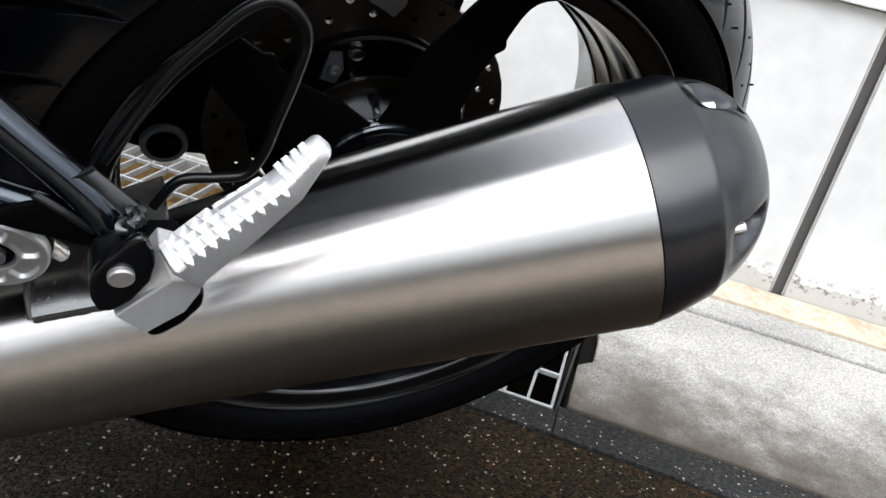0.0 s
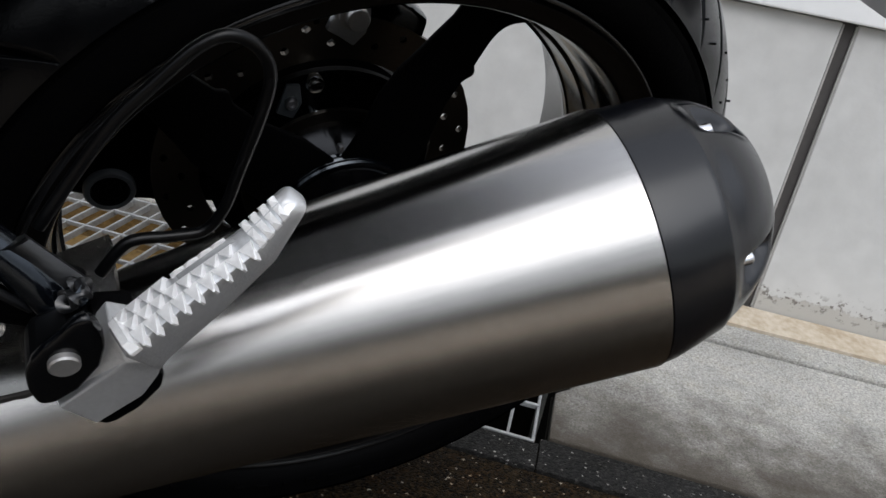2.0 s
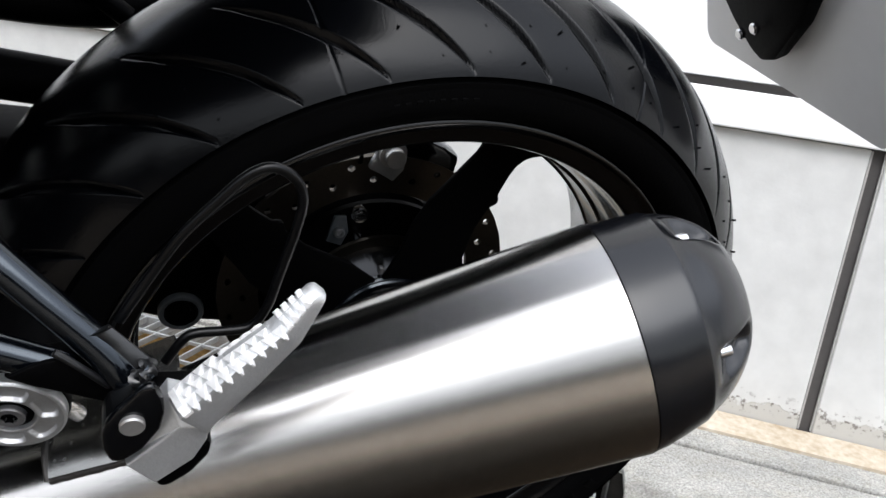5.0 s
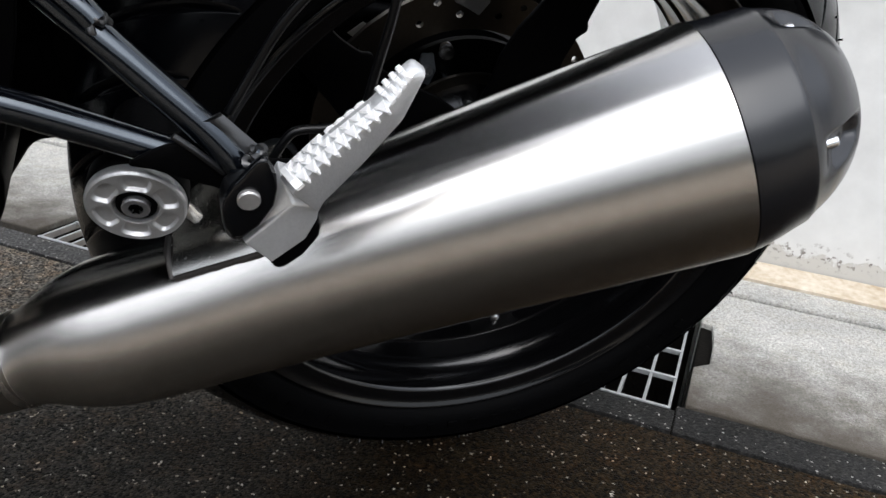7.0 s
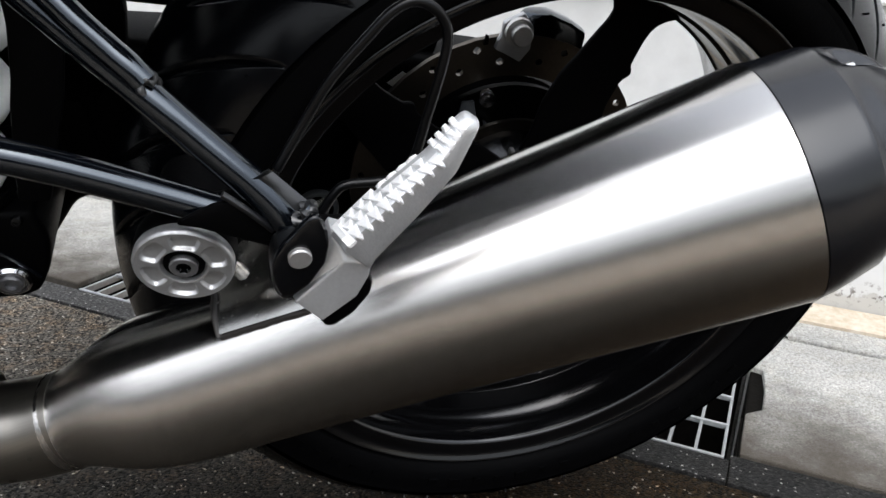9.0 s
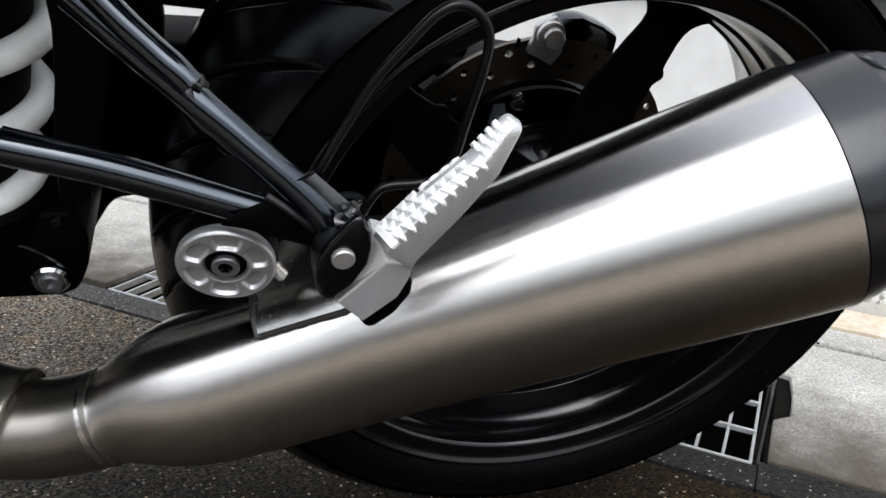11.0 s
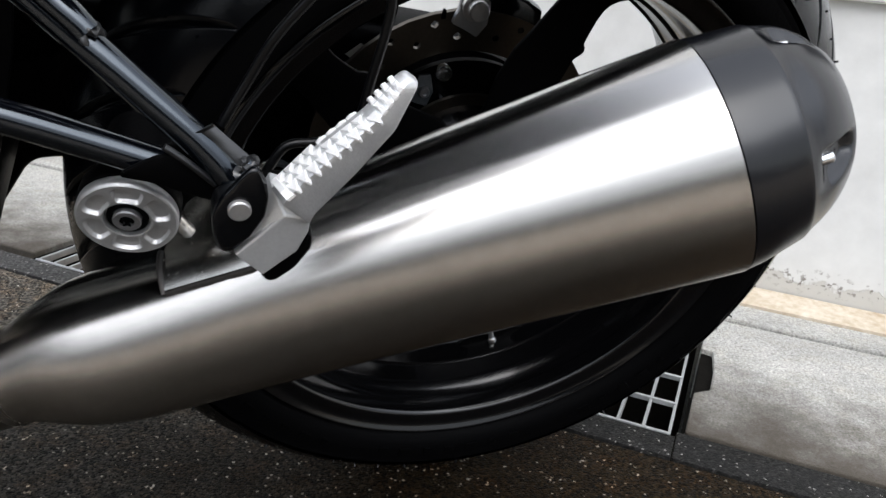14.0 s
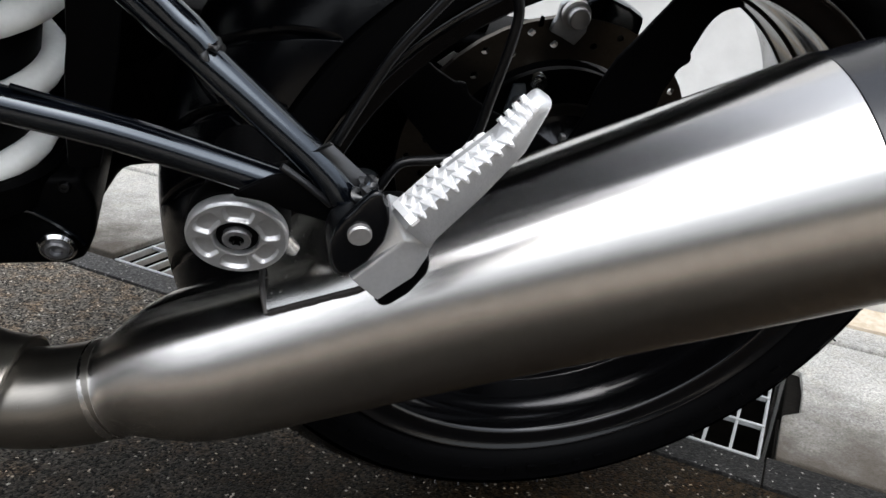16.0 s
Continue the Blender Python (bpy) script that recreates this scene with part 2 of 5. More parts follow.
# ---- ground, gutter, apron, wall: x along the wall, y towards it ----
def aggregate(name, base, chip, rough, scale, wet, pit=0.45, share=0.945):
    """Worn asphalt or concrete with exposed stones of several tones."""
    m = bpy.data.materials.new(name)
    m.use_nodes = True
    nt = m.node_tree
    b = nt.nodes["Principled BSDF"]
    tc = nt.nodes.new("ShaderNodeTexCoord")
    vo = nt.nodes.new("ShaderNodeTexVoronoi")
    vo.inputs["Scale"].default_value = scale
    wob = nt.nodes.new("ShaderNodeTexNoise")
    wob.inputs["Scale"].default_value = scale * 0.9
    warp = nt.nodes.new("ShaderNodeVectorMath")
    warp.operation = "MULTIPLY_ADD"
    warp.inputs[1].default_value = (0.9 / scale,) * 3
    nt.links.new(tc.outputs["Object"], wob.inputs["Vector"])
    nt.links.new(wob.outputs["Color"], warp.inputs[0])
    nt.links.new(tc.outputs["Object"], warp.inputs[2])
    nt.links.new(warp.outputs["Vector"], vo.inputs["Vector"])
    tone = nt.nodes.new("ShaderNodeSeparateColor")
    nt.links.new(vo.outputs["Color"], tone.inputs["Color"])
    ramp = nt.nodes.new("ShaderNodeValToRGB")
    e = ramp.color_ramp.elements
    e[0].position, e[0].color = 0.0, (*[c * pit for c in base], 1)
    e[1].position, e[1].color = 1.0, (*chip, 1)
    if pit < 0.3:  # open, pitted mix
        for at, f in ((0.20, pit), (0.27, 0.55), (0.50, 0.85), (0.80, 1.75)):
            ramp.color_ramp.elements.new(at).color = (*[c * f for c in base], 1)
    else:
        ramp.color_ramp.elements.new(0.55).color = (*base, 1)
    k = ramp.color_ramp.elements.new(share)
    k.color = (*[0.90 * a + 0.10 * c for a, c in zip(base, chip)], 1)
    k = ramp.color_ramp.elements.new(share + 0.01)
    k.color = (*[0.5 * a + 0.5 * c for a, c in zip(base, chip)], 1)
    nt.links.new(tone.outputs["Red"], ramp.inputs["Fac"])
    big = nt.nodes.new("ShaderNodeTexNoise")
    big.inputs["Scale"].default_value, big.inputs["Detail"].default_value = 4.0, 5
    nt.links.new(tc.outputs["Object"], big.inputs["Vector"])
    mr = nt.nodes.new("ShaderNodeMapRange")
    mr.inputs["From Min"].default_value, mr.inputs["From Max"].default_value = 0.3, 0.7
    mr.inputs["To Min"].default_value, mr.inputs["To Max"].default_value = 0.7, 1.25
    mid = nt.nodes.new("ShaderNodeTexNoise")
    mid.inputs["Scale"].default_value, mid.inputs["Detail"].default_value = scale * 0.42, 3
    nt.links.new(tc.outputs["Object"], mid.inputs["Vector"])
    clump = nt.nodes.new("ShaderNodeMapRange")
    clump.inputs["From Min"].default_value, clump.inputs["From Max"].default_value = 0.35, 0.65
    clump.inputs["To Min"].default_value, clump.inputs["To Max"].default_value = (0.45, 1.5) if pit < 0.3 else (0.8, 1.15)
    nt.links.new(mid.outputs["Fac"], clump.inputs["Value"])
    nt.links.new(big.outputs["Fac"], mr.inputs["Value"])
    both = nt.nodes.new("ShaderNodeMath")
    both.operation = "MULTIPLY"
    nt.links.new(mr.outputs["Result"], both.inputs[0])
    nt.links.new(clump.outputs["Result"], both.inputs[1])
    mul = nt.nodes.new("ShaderNodeVectorMath")
    mul.operation = "SCALE"
    warm = nt.nodes.new("ShaderNodeTexNoise")  # rusty and grey patches
    warm.inputs["Scale"].default_value, warm.inputs["Detail"].default_value = 38.0, 4
    nt.links.new(tc.outputs["Object"], warm.inputs["Vector"])
    tint = nt.nodes.new("ShaderNodeValToRGB")
    tint.color_ramp.elements[0].position, tint.color_ramp.elements[0].color = 0.46, (1, 1, 1, 1)
    tint.color_ramp.elements[1].position, tint.color_ramp.elements[1].color = 0.66, (1.22, 1.0, 0.80, 1) if pit < 0.3 else (1.0, 0.985, 0.95, 1)
    nt.links.new(warm.outputs["Fac"], tint.inputs["Fac"])
    stain = nt.nodes.new("ShaderNodeVectorMath")
    stain.operation = "MULTIPLY"
    nt.links.new(ramp.outputs["Color"], stain.inputs[0])
    nt.links.new(tint.outputs["Color"], stain.inputs[1])
    nt.links.new(stain.outputs["Vector"], mul.inputs[0])
    nt.links.new(both.outputs[0], mul.inputs["Scale"])
    nt.links.new(mul.outputs["Vector"], b.inputs["Base Color"])
    rm = nt.nodes.new("ShaderNodeMapRange")
    rm.inputs["To Min"].default_value, rm.inputs["To Max"].default_value = rough - wet, rough
    nt.links.new(tone.outputs["Green"], rm.inputs["Value"])
    nt.links.new(rm.outputs["Result"], b.inputs["Roughness"])
    bp = nt.nodes.new("ShaderNodeBump")
    bp.inputs["Strength"].default_value, bp.inputs["Distance"].default_value = 0.8, 0.0015
    nt.links.new(vo.outputs["Distance"], bp.inputs["Height"])
    bp.invert = True
    nt.links.new(bp.outputs["Normal"], b.inputs["Normal"])
    return m


ASPHALT = aggregate("worn_damp_asphalt", (0.064, 0.057, 0.047), (0.44, 0.42, 0.37), 0.75, 430, 0.25, 0.05, 0.978)
APRON = aggregate("rough_concrete", (0.475, 0.465, 0.43), (0.62, 0.61, 0.57), 0.9, 640, 0.15, 0.55, 0.92)


def add_dirt(m, colour, y0, y1):
    """Brown dirt washed over the concrete beside the gutter, with a ragged edge."""
    nt = m.node_tree
    b = nt.nodes["Principled BSDF"]
    src = b.inputs["Base Color"].links[0].from_socket
    tc = nt.nodes.new("ShaderNodeTexCoord")
    sep = nt.nodes.new("ShaderNodeSeparateXYZ")
    nt.links.new(tc.outputs["Object"], sep.inputs["Vector"])
    ns = nt.nodes.new("ShaderNodeTexNoise")
    ns.inputs["Scale"].default_value, ns.inputs["Detail"].default_value = 16.0, 10
    ns.inputs["Roughness"].default_value = 0.68
    nt.links.new(tc.outputs["Object"], ns.inputs["Vector"])
    add = nt.nodes.new("ShaderNodeMath")
    add.operation = "MULTIPLY_ADD"
    nt.links.new(ns.outputs["Fac"], add.inputs[0])
    add.inputs[1].default_value = 0.34
    nt.links.new(sep.outputs["Y"], add.inputs[2])
    mr = nt.nodes.new("ShaderNodeMapRange")
    mr.interpolation_type = "SMOOTHSTEP"
    mr.inputs["From Min"].default_value, mr.inputs["From Max"].default_value = y0 + 0.17, y1 + 0.17
    mr.inputs["To Min"].default_value, mr.inputs["To Max"].default_value = 0.97, 0.0
    nt.links.new(add.outputs[0], mr.inputs["Value"])
    mix = nt.nodes.new("ShaderNodeMix")
    mix.data_type = "RGBA"
    mix.inputs["B"].default_value = (*colour, 1)
    nt.links.new(mr.outputs["Result"], mix.inputs["Factor"])
    nt.links.new(src, mix.inputs["A"])
    nt.links.new(mix.outputs["Result"], b.inputs["Base Color"])


def add_damp_shade(m, wet, centre, stretch, r0, r1, tint=(1.0, 1.0, 1.0), far_gain=1.0):
    """A ragged patch: damp by the drain plus painted shade; painted brighter further out."""
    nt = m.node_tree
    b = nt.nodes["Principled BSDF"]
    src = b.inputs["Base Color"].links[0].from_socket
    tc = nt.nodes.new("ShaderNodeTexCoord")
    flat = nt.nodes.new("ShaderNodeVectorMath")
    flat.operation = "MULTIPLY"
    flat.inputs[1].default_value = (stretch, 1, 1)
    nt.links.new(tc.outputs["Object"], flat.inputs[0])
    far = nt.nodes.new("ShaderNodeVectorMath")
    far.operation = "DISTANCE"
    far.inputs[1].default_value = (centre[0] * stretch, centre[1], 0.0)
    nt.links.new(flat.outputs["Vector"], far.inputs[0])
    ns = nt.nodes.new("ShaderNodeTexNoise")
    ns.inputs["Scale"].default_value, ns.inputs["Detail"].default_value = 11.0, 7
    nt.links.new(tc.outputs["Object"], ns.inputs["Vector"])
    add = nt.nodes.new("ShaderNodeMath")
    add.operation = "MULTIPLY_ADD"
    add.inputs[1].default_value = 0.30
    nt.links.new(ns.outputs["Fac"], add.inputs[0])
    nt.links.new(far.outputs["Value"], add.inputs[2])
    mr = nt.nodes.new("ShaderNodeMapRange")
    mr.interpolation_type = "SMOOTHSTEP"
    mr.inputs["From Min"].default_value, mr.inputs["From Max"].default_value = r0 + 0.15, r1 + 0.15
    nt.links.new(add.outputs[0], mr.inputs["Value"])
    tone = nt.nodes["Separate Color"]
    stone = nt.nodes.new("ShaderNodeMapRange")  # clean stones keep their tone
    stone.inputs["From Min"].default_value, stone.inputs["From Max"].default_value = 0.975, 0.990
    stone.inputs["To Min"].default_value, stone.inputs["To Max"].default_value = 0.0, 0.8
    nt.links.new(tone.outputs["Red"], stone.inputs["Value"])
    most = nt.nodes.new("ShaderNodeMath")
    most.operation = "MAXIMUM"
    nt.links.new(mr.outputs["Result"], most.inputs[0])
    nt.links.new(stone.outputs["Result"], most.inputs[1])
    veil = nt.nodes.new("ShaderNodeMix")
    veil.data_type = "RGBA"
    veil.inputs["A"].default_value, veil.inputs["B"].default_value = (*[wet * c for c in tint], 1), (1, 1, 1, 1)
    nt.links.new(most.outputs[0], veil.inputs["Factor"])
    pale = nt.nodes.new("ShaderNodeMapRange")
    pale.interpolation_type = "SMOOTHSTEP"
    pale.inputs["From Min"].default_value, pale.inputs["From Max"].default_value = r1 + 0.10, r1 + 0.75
    pale.inputs["To Min"].default_value, pale.inputs["To Max"].default_value = 1.0, far_gain
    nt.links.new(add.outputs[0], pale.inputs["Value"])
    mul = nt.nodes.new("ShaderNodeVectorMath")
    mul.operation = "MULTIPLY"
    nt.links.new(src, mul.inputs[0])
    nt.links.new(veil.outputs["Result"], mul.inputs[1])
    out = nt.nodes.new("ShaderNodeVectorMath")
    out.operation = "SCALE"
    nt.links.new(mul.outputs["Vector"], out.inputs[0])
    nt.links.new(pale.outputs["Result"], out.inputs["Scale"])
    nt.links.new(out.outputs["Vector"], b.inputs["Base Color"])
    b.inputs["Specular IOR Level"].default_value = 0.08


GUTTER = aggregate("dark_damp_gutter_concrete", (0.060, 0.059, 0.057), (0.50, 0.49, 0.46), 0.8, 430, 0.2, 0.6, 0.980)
add_damp_shade(GUTTER, 0.36, (0.15, 0.62), 1.0, 0.40, 0.95)
# Bike's shade painted over damp asphalt; the open road's brightness is painted too.
add_damp_shade(ASPHALT, 0.20, (0.30, 0.68), 0.62, 0.28, 0.56, (1.38, 1.0, 0.56), 3.9)
# Second dark patch: a standing person's shade painted into the asphalt colour.
add_damp_shade(ASPHALT, 0.27, (-0.18, 0.08), 0.85, 0.30, 0.85)
add_dirt(APRON, (0.056, 0.045, 0.032), 0.82, 1.13)

GR_X0, GR_X1, GR_Y0, GR_Y1 = -0.877, 0.104, 0.834, 1.20
KERB_Y, APRON_Y, GROOVE_Y, WALL_Y = 0.777, 0.846, 1.219, 1.358

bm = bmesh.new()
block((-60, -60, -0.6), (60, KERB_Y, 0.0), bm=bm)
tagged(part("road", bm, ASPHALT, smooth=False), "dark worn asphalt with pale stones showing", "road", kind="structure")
# earth under all, with the drain pit left open
bm = bmesh.new()
block((-60, KERB_Y + 0.002, -0.6), (60, 60, -0.32), bm=bm)
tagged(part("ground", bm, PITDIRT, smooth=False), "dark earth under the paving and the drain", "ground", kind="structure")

# concrete apron round the drain
apron = empty("pavement")
tagged(apron, "pale rough concrete apron between gutter and wall", "pavement", kind="structure")
part("concrete_slab", block((-30, APRON_Y, -0.318), (GR_X0 - 0.012, GROOVE_Y - 0.006, 0.003), 0.003), APRON, apron, smooth=False)
edge = GR_X1 + 0.012  # a piece is broken out of this edge
part("concrete_slab", slab([(edge, APRON_Y), (30, APRON_Y), (30, GROOVE_Y - 0.006), (edge, GROOVE_Y - 0.006), (edge, 1.090), (edge + 0.016, 1.086), (edge + 0.021, 1.030), (edge + 0.020, 0.966), (edge + 0.012, 0.958), (edge + 0.001, 0.946)], 0.321, Matrix.Translation((0, 0, -0.318)), 0.002), APRON, apron, smooth=False)
part("concrete_slab", block((GR_X0 - 0.008, GR_Y1 + 0.002, -0.318), (GR_X1 + 0.010, GROOVE_Y - 0.006, 0.002), 0.002), APRON, apron, smooth=False)
bm = block((-30, GROOVE_Y + 0.006, -0.318), (30, 1.292, 0.006), 0.004)
part("kerb_strip", bm, APRON, apron, "narrow concrete strip along the wall foot", smooth=False)
bm = slab([(1.292, -0.3), (WALL_Y - 0.0035, -0.3), (WALL_Y - 0.0035, 0.020), (1.294, 0.009)], 60, Matrix.Translation((-30, 0, 0)) @ Matrix(((0, 0, 1, 0), (1, 0, 0, 0), (0, 1, 0, 0), (0, 0, 0, 1))))
part("crack", block((-30, WALL_Y - 0.0034, -0.2), (30, WALL_Y - 0.0004, 0.0135)), MUD, apron, "dirty crack along the wall", smooth=False)
part("wall_foot", bm, FOOT, apron, "worn cream mortar fillet at the wall foot", smooth=False)

# gutter blocks
gutter = empty("gutter")
tagged(gutter, "row of dark damp concrete gutter blocks along the road", "gutter", kind="structure")
for k in range(-14, 14):
    x0 = 0.107 + 0.6 * k
    far = APRON_Y - 0.004
    under = x0 + 0.6 > GR_X0 and x0 < GR_X1
    y1 = GR_Y0 - 0.003 if under else far
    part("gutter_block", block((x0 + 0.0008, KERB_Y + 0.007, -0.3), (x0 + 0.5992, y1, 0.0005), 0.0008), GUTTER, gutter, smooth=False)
    part("joint", block((x0 - 0.0006, KERB_Y + 0.009, -0.29), (x0 + 0.0006, y1 - 0.002, -0.0012)), BLACKFILL, gutter, smooth=False)


def peeled(m, colour, z0, depth):
    """Plaster peeled off along a ragged line near the ground."""
    nt = m.node_tree
    b = nt.nodes["Principled BSDF"]
    src = b.inputs["Base Color"].links[0].from_socket
    tc = nt.nodes.new("ShaderNodeTexCoord")
    sep = nt.nodes.new("ShaderNodeSeparateXYZ")
    nt.links.new(tc.outputs["Object"], sep.inputs["Vector"])
    ns = nt.nodes.new("ShaderNodeTexNoise")
    ns.inputs["Scale"].default_value, ns.inputs["Detail"].default_value, ns.inputs["Roughness"].default_value = 24.0, 9, 0.7
    nt.links.new(tc.outputs["Object"], ns.inputs["Vector"])
    edge_at = nt.nodes.new("ShaderNodeMath")
    edge_at.operation = "MULTIPLY_ADD"
    edge_at.inputs[1].default_value, edge_at.inputs[2].default_value = depth, z0 - depth / 2
    nt.links.new(ns.outputs["Fac"], edge_at.inputs[0])
    below = nt.nodes.new("ShaderNodeMath")
    below.operation = "SUBTRACT"
    nt.links.new(edge_at.outputs[0], below.inputs[0])
    nt.links.new(sep.outputs["Z"], below.inputs[1])
    mr = nt.nodes.new("ShaderNodeMapRange")
    mr.inputs["From Min"].default_value, mr.inputs["From Max"].default_value = -0.001, 0.002
    nt.links.new(below.outputs[0], mr.inputs["Value"])
    mix = nt.nodes.new("ShaderNodeMix")
    mix.data_type = "RGBA"
    mix.inputs["B"].default_value = (*colour, 1)
    nt.links.new(mr.outputs["Result"], mix.inputs["Factor"])
    nt.links.new(src, mix.inputs["A"])
    fine = nt.nodes.new("ShaderNodeTexNoise")  # dark grit where the plaster flakes off
    fine.inputs["Scale"].default_value, fine.inputs["Detail"].default_value = 130.0, 4
    nt.links.new(tc.outputs["Object"], fine.inputs["Vector"])
    spot = nt.nodes.new("ShaderNodeMapRange")
    spot.inputs["From Min"].default_value, spot.inputs["From Max"].default_value = 0.56, 0.62
    nt.links.new(fine.outputs["Fac"], spot.inputs["Value"])
    band = nt.nodes.new("ShaderNodeMapRange")
    band.inputs["From Min"].default_value, band.inputs["From Max"].default_value = 0.024, 0.004
    away = nt.nodes.new("ShaderNodeMath")
    away.operation = "ABSOLUTE"
    nt.links.new(below.outputs[0], away.inputs[0])
    nt.links.new(away.outputs[0], band.inputs["Value"])
    grit = nt.nodes.new("ShaderNodeMath")
    grit.operation = "MULTIPLY"
    nt.links.new(spot.outputs["Result"], grit.inputs[0])
    nt.links.new(band.outputs["Result"], grit.inputs[1])
    dark = nt.nodes.new("ShaderNodeMix")
    dark.data_type = "RGBA"
    dark.inputs["B"].default_value = (0.20, 0.185, 0.165, 1)
    nt.links.new(grit.outputs[0], dark.inputs["Factor"])
    nt.links.new(mix.outputs["Result"], dark.inputs["A"])
    nt.links.new(dark.outputs["Result"], b.inputs["Base Color"])
    bp = nt.nodes.new("ShaderNodeBump")
    bp.inputs["Strength"].default_value, bp.inputs["Distance"].default_value = 0.45, 0.003
    bp.invert = True
    nt.links.new(mr.outputs["Result"], bp.inputs["Height"])
    nt.links.new(b.inputs["Normal"].links[0].from_socket, bp.inputs["Normal"])
    nt.links.new(bp.outputs["Normal"], b.inputs["Normal"])


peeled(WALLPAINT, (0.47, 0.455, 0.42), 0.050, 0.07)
# wall
wall = empty("wall")
tagged(wall, "grey plastered plinth wall with dark joints", "wall", kind="structure")
J0, TOP = 0.400, 0.492
xs = [J0 - 1.82 * 4 + 1.82 * k for k in range(10)]
for x0 in xs:
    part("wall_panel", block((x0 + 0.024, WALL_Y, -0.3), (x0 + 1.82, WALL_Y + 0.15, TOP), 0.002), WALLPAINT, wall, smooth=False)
    part("joint", block((x0 + 0.0005, WALL_Y + 0.006, -0.3), (x0 + 0.0235, WALL_Y + 0.14, TOP)), JOINT, wall, "dark sealant joint", smooth=False)
for x0 in xs:
    for a in (0.0205, 0.0005):
        part("caulk", block((x0 + a, WALL_Y + 0.001, 0.02), (x0 + a + 0.003, WALL_Y + 0.0055, TOP - 0.002)), CAULK, wall, smooth=False)
part("ledge", block((xs[0], WALL_Y - 0.018, TOP + 0.002), (xs[-1] + 1.82, WALL_Y + 0.15, 0.553), 0.003), WHITE, wall, "white ledge on top of the plinth", smooth=False)
part("shadow_gap", block((xs[0], WALL_Y + 0.02, 0.554), (xs[-1] + 1.82, WALL_Y + 0.15, 0.567)), JOINT, wall, "dark gap above the ledge", smooth=False)
part("cladding", block((xs[0], WALL_Y - 0.002, 0.568), (xs[-1] + 1.82, WALL_Y + 0.15, 2.6), 0.002), WHITE, wall, "white cladding above the plinth", smooth=False)

# unseen low wall across the road, added for the can's dark reflected line
far_wall = empty("horizon_stand_in")
tagged(far_wall, "unseen dark stand-in for the far roadside, added for the can's reflection", "wall", kind="structure")
part("stand_in_block", block((-25, -4.2, -0.1), (25, -4.0, 1.02), 0.01), DARKWALL, far_wall, smooth=False)

# drain grate
grate = empty("drain_grate", m=pose(0, 0, 0))
tagged(grate, "galvanised steel drain grate over a dark gutter pit", "drain grate")
bm = block((-0.0018, GR_Y0 + 0.004, -0.012), (0.0018, GR_Y1 - 0.004, -0.001), 0.0006, seg=1)
bar = part("bar", bm, ZINC, grate, smooth=False, m=pose(GR_X0 + 0.005, 0, 0))
n = round((GR_X1 - GR_X0) / 0.0306)
for k in range(1, n + 1):
    b2 = new("bar", bar.data)
    b2.matrix_basis = pose(GR_X0 + 0.005 + k * (GR_X1 - GR_X0 - 0.01) / n, 0, 0)
    b2.parent = grate
rod_y = [0.8355, 0.911, 0.987, 1.062, 1.138, 1.196]
for k, y in enumerate(rod_y):
    edge = k in (0, 5)
    bm = block((GR_X0 + 0.004, y - 0.0022, -0.028 if edge else -0.006), (GR_X1 - 0.004, y + 0.0022, 0.0005), 0.0006, seg=1)
    part("rod", bm, ZINC, grate, smooth=False)
pit = empty("drain_pit")
tagged(pit, "near-black and silt-brown sides of the drain pit under the grate", "drain pit", kind="structure")
# Near-black sheets along the slot, in the broken notch and round the pit.
part("pit_fill", block((GR_X1 + 0.0085, APRON_Y + 0.002, -0.30), (GR_X1 + 0.0115, 0.944, -0.004)), BLACKFILL, pit, smooth=False)
part("pit_fill", block((GR_X1 + 0.0125, 0.94, -0.30), (GR_X1 + 0.040, 1.096, -0.005), 0.003), BLACKFILL, pit, smooth=False)
part("pit_fill", block((-0.80, GR_Y0 + 0.010, -0.318), (-0.20, GR_Y1 - 0.010, -0.075), 0.03), MUD, pit, "brown silt and leaves in the pit", smooth=False)
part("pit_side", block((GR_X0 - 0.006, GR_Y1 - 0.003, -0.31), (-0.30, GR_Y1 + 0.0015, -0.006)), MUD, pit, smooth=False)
part("pit_side", block((GR_X0 - 0.0115, GR_Y0, -0.31), (GR_X0 - 0.0075, GR_Y1 - 0.004, -0.006)), BLACKFILL, pit, smooth=False)
part("pit_side", block((-0.299, GR_Y1 - 0.003, -0.31), (GR_X1 + 0.006, GR_Y1 + 0.0015, -0.006)), BLACKFILL, pit, smooth=False)
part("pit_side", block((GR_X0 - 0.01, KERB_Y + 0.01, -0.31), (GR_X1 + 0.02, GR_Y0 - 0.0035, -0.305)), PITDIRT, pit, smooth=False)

# ---- motorcycle: leans on its stand; x to its rear, y to its far side, z up, origin at the axle ----
YAW, LEAN = 0.6961, 0.3294
BIKE = Matrix.Translation((-0.1008, 0.6138, 0.3085)) @ Matrix.Rotation(YAW, 4, "Z") @ Matrix.Rotation(LEAN, 4, "X")
bike = empty("motorcycle", m=BIKE)
tagged(bike, "black parked motorcycle leaning on its stand, brushed steel silencer", "motorcycle")


# rear wheel
wheel = empty("rear_wheel", bike)
tagged(wheel, "gloss black cast rear wheel with a fat sporty tyre")
R = 0.3184


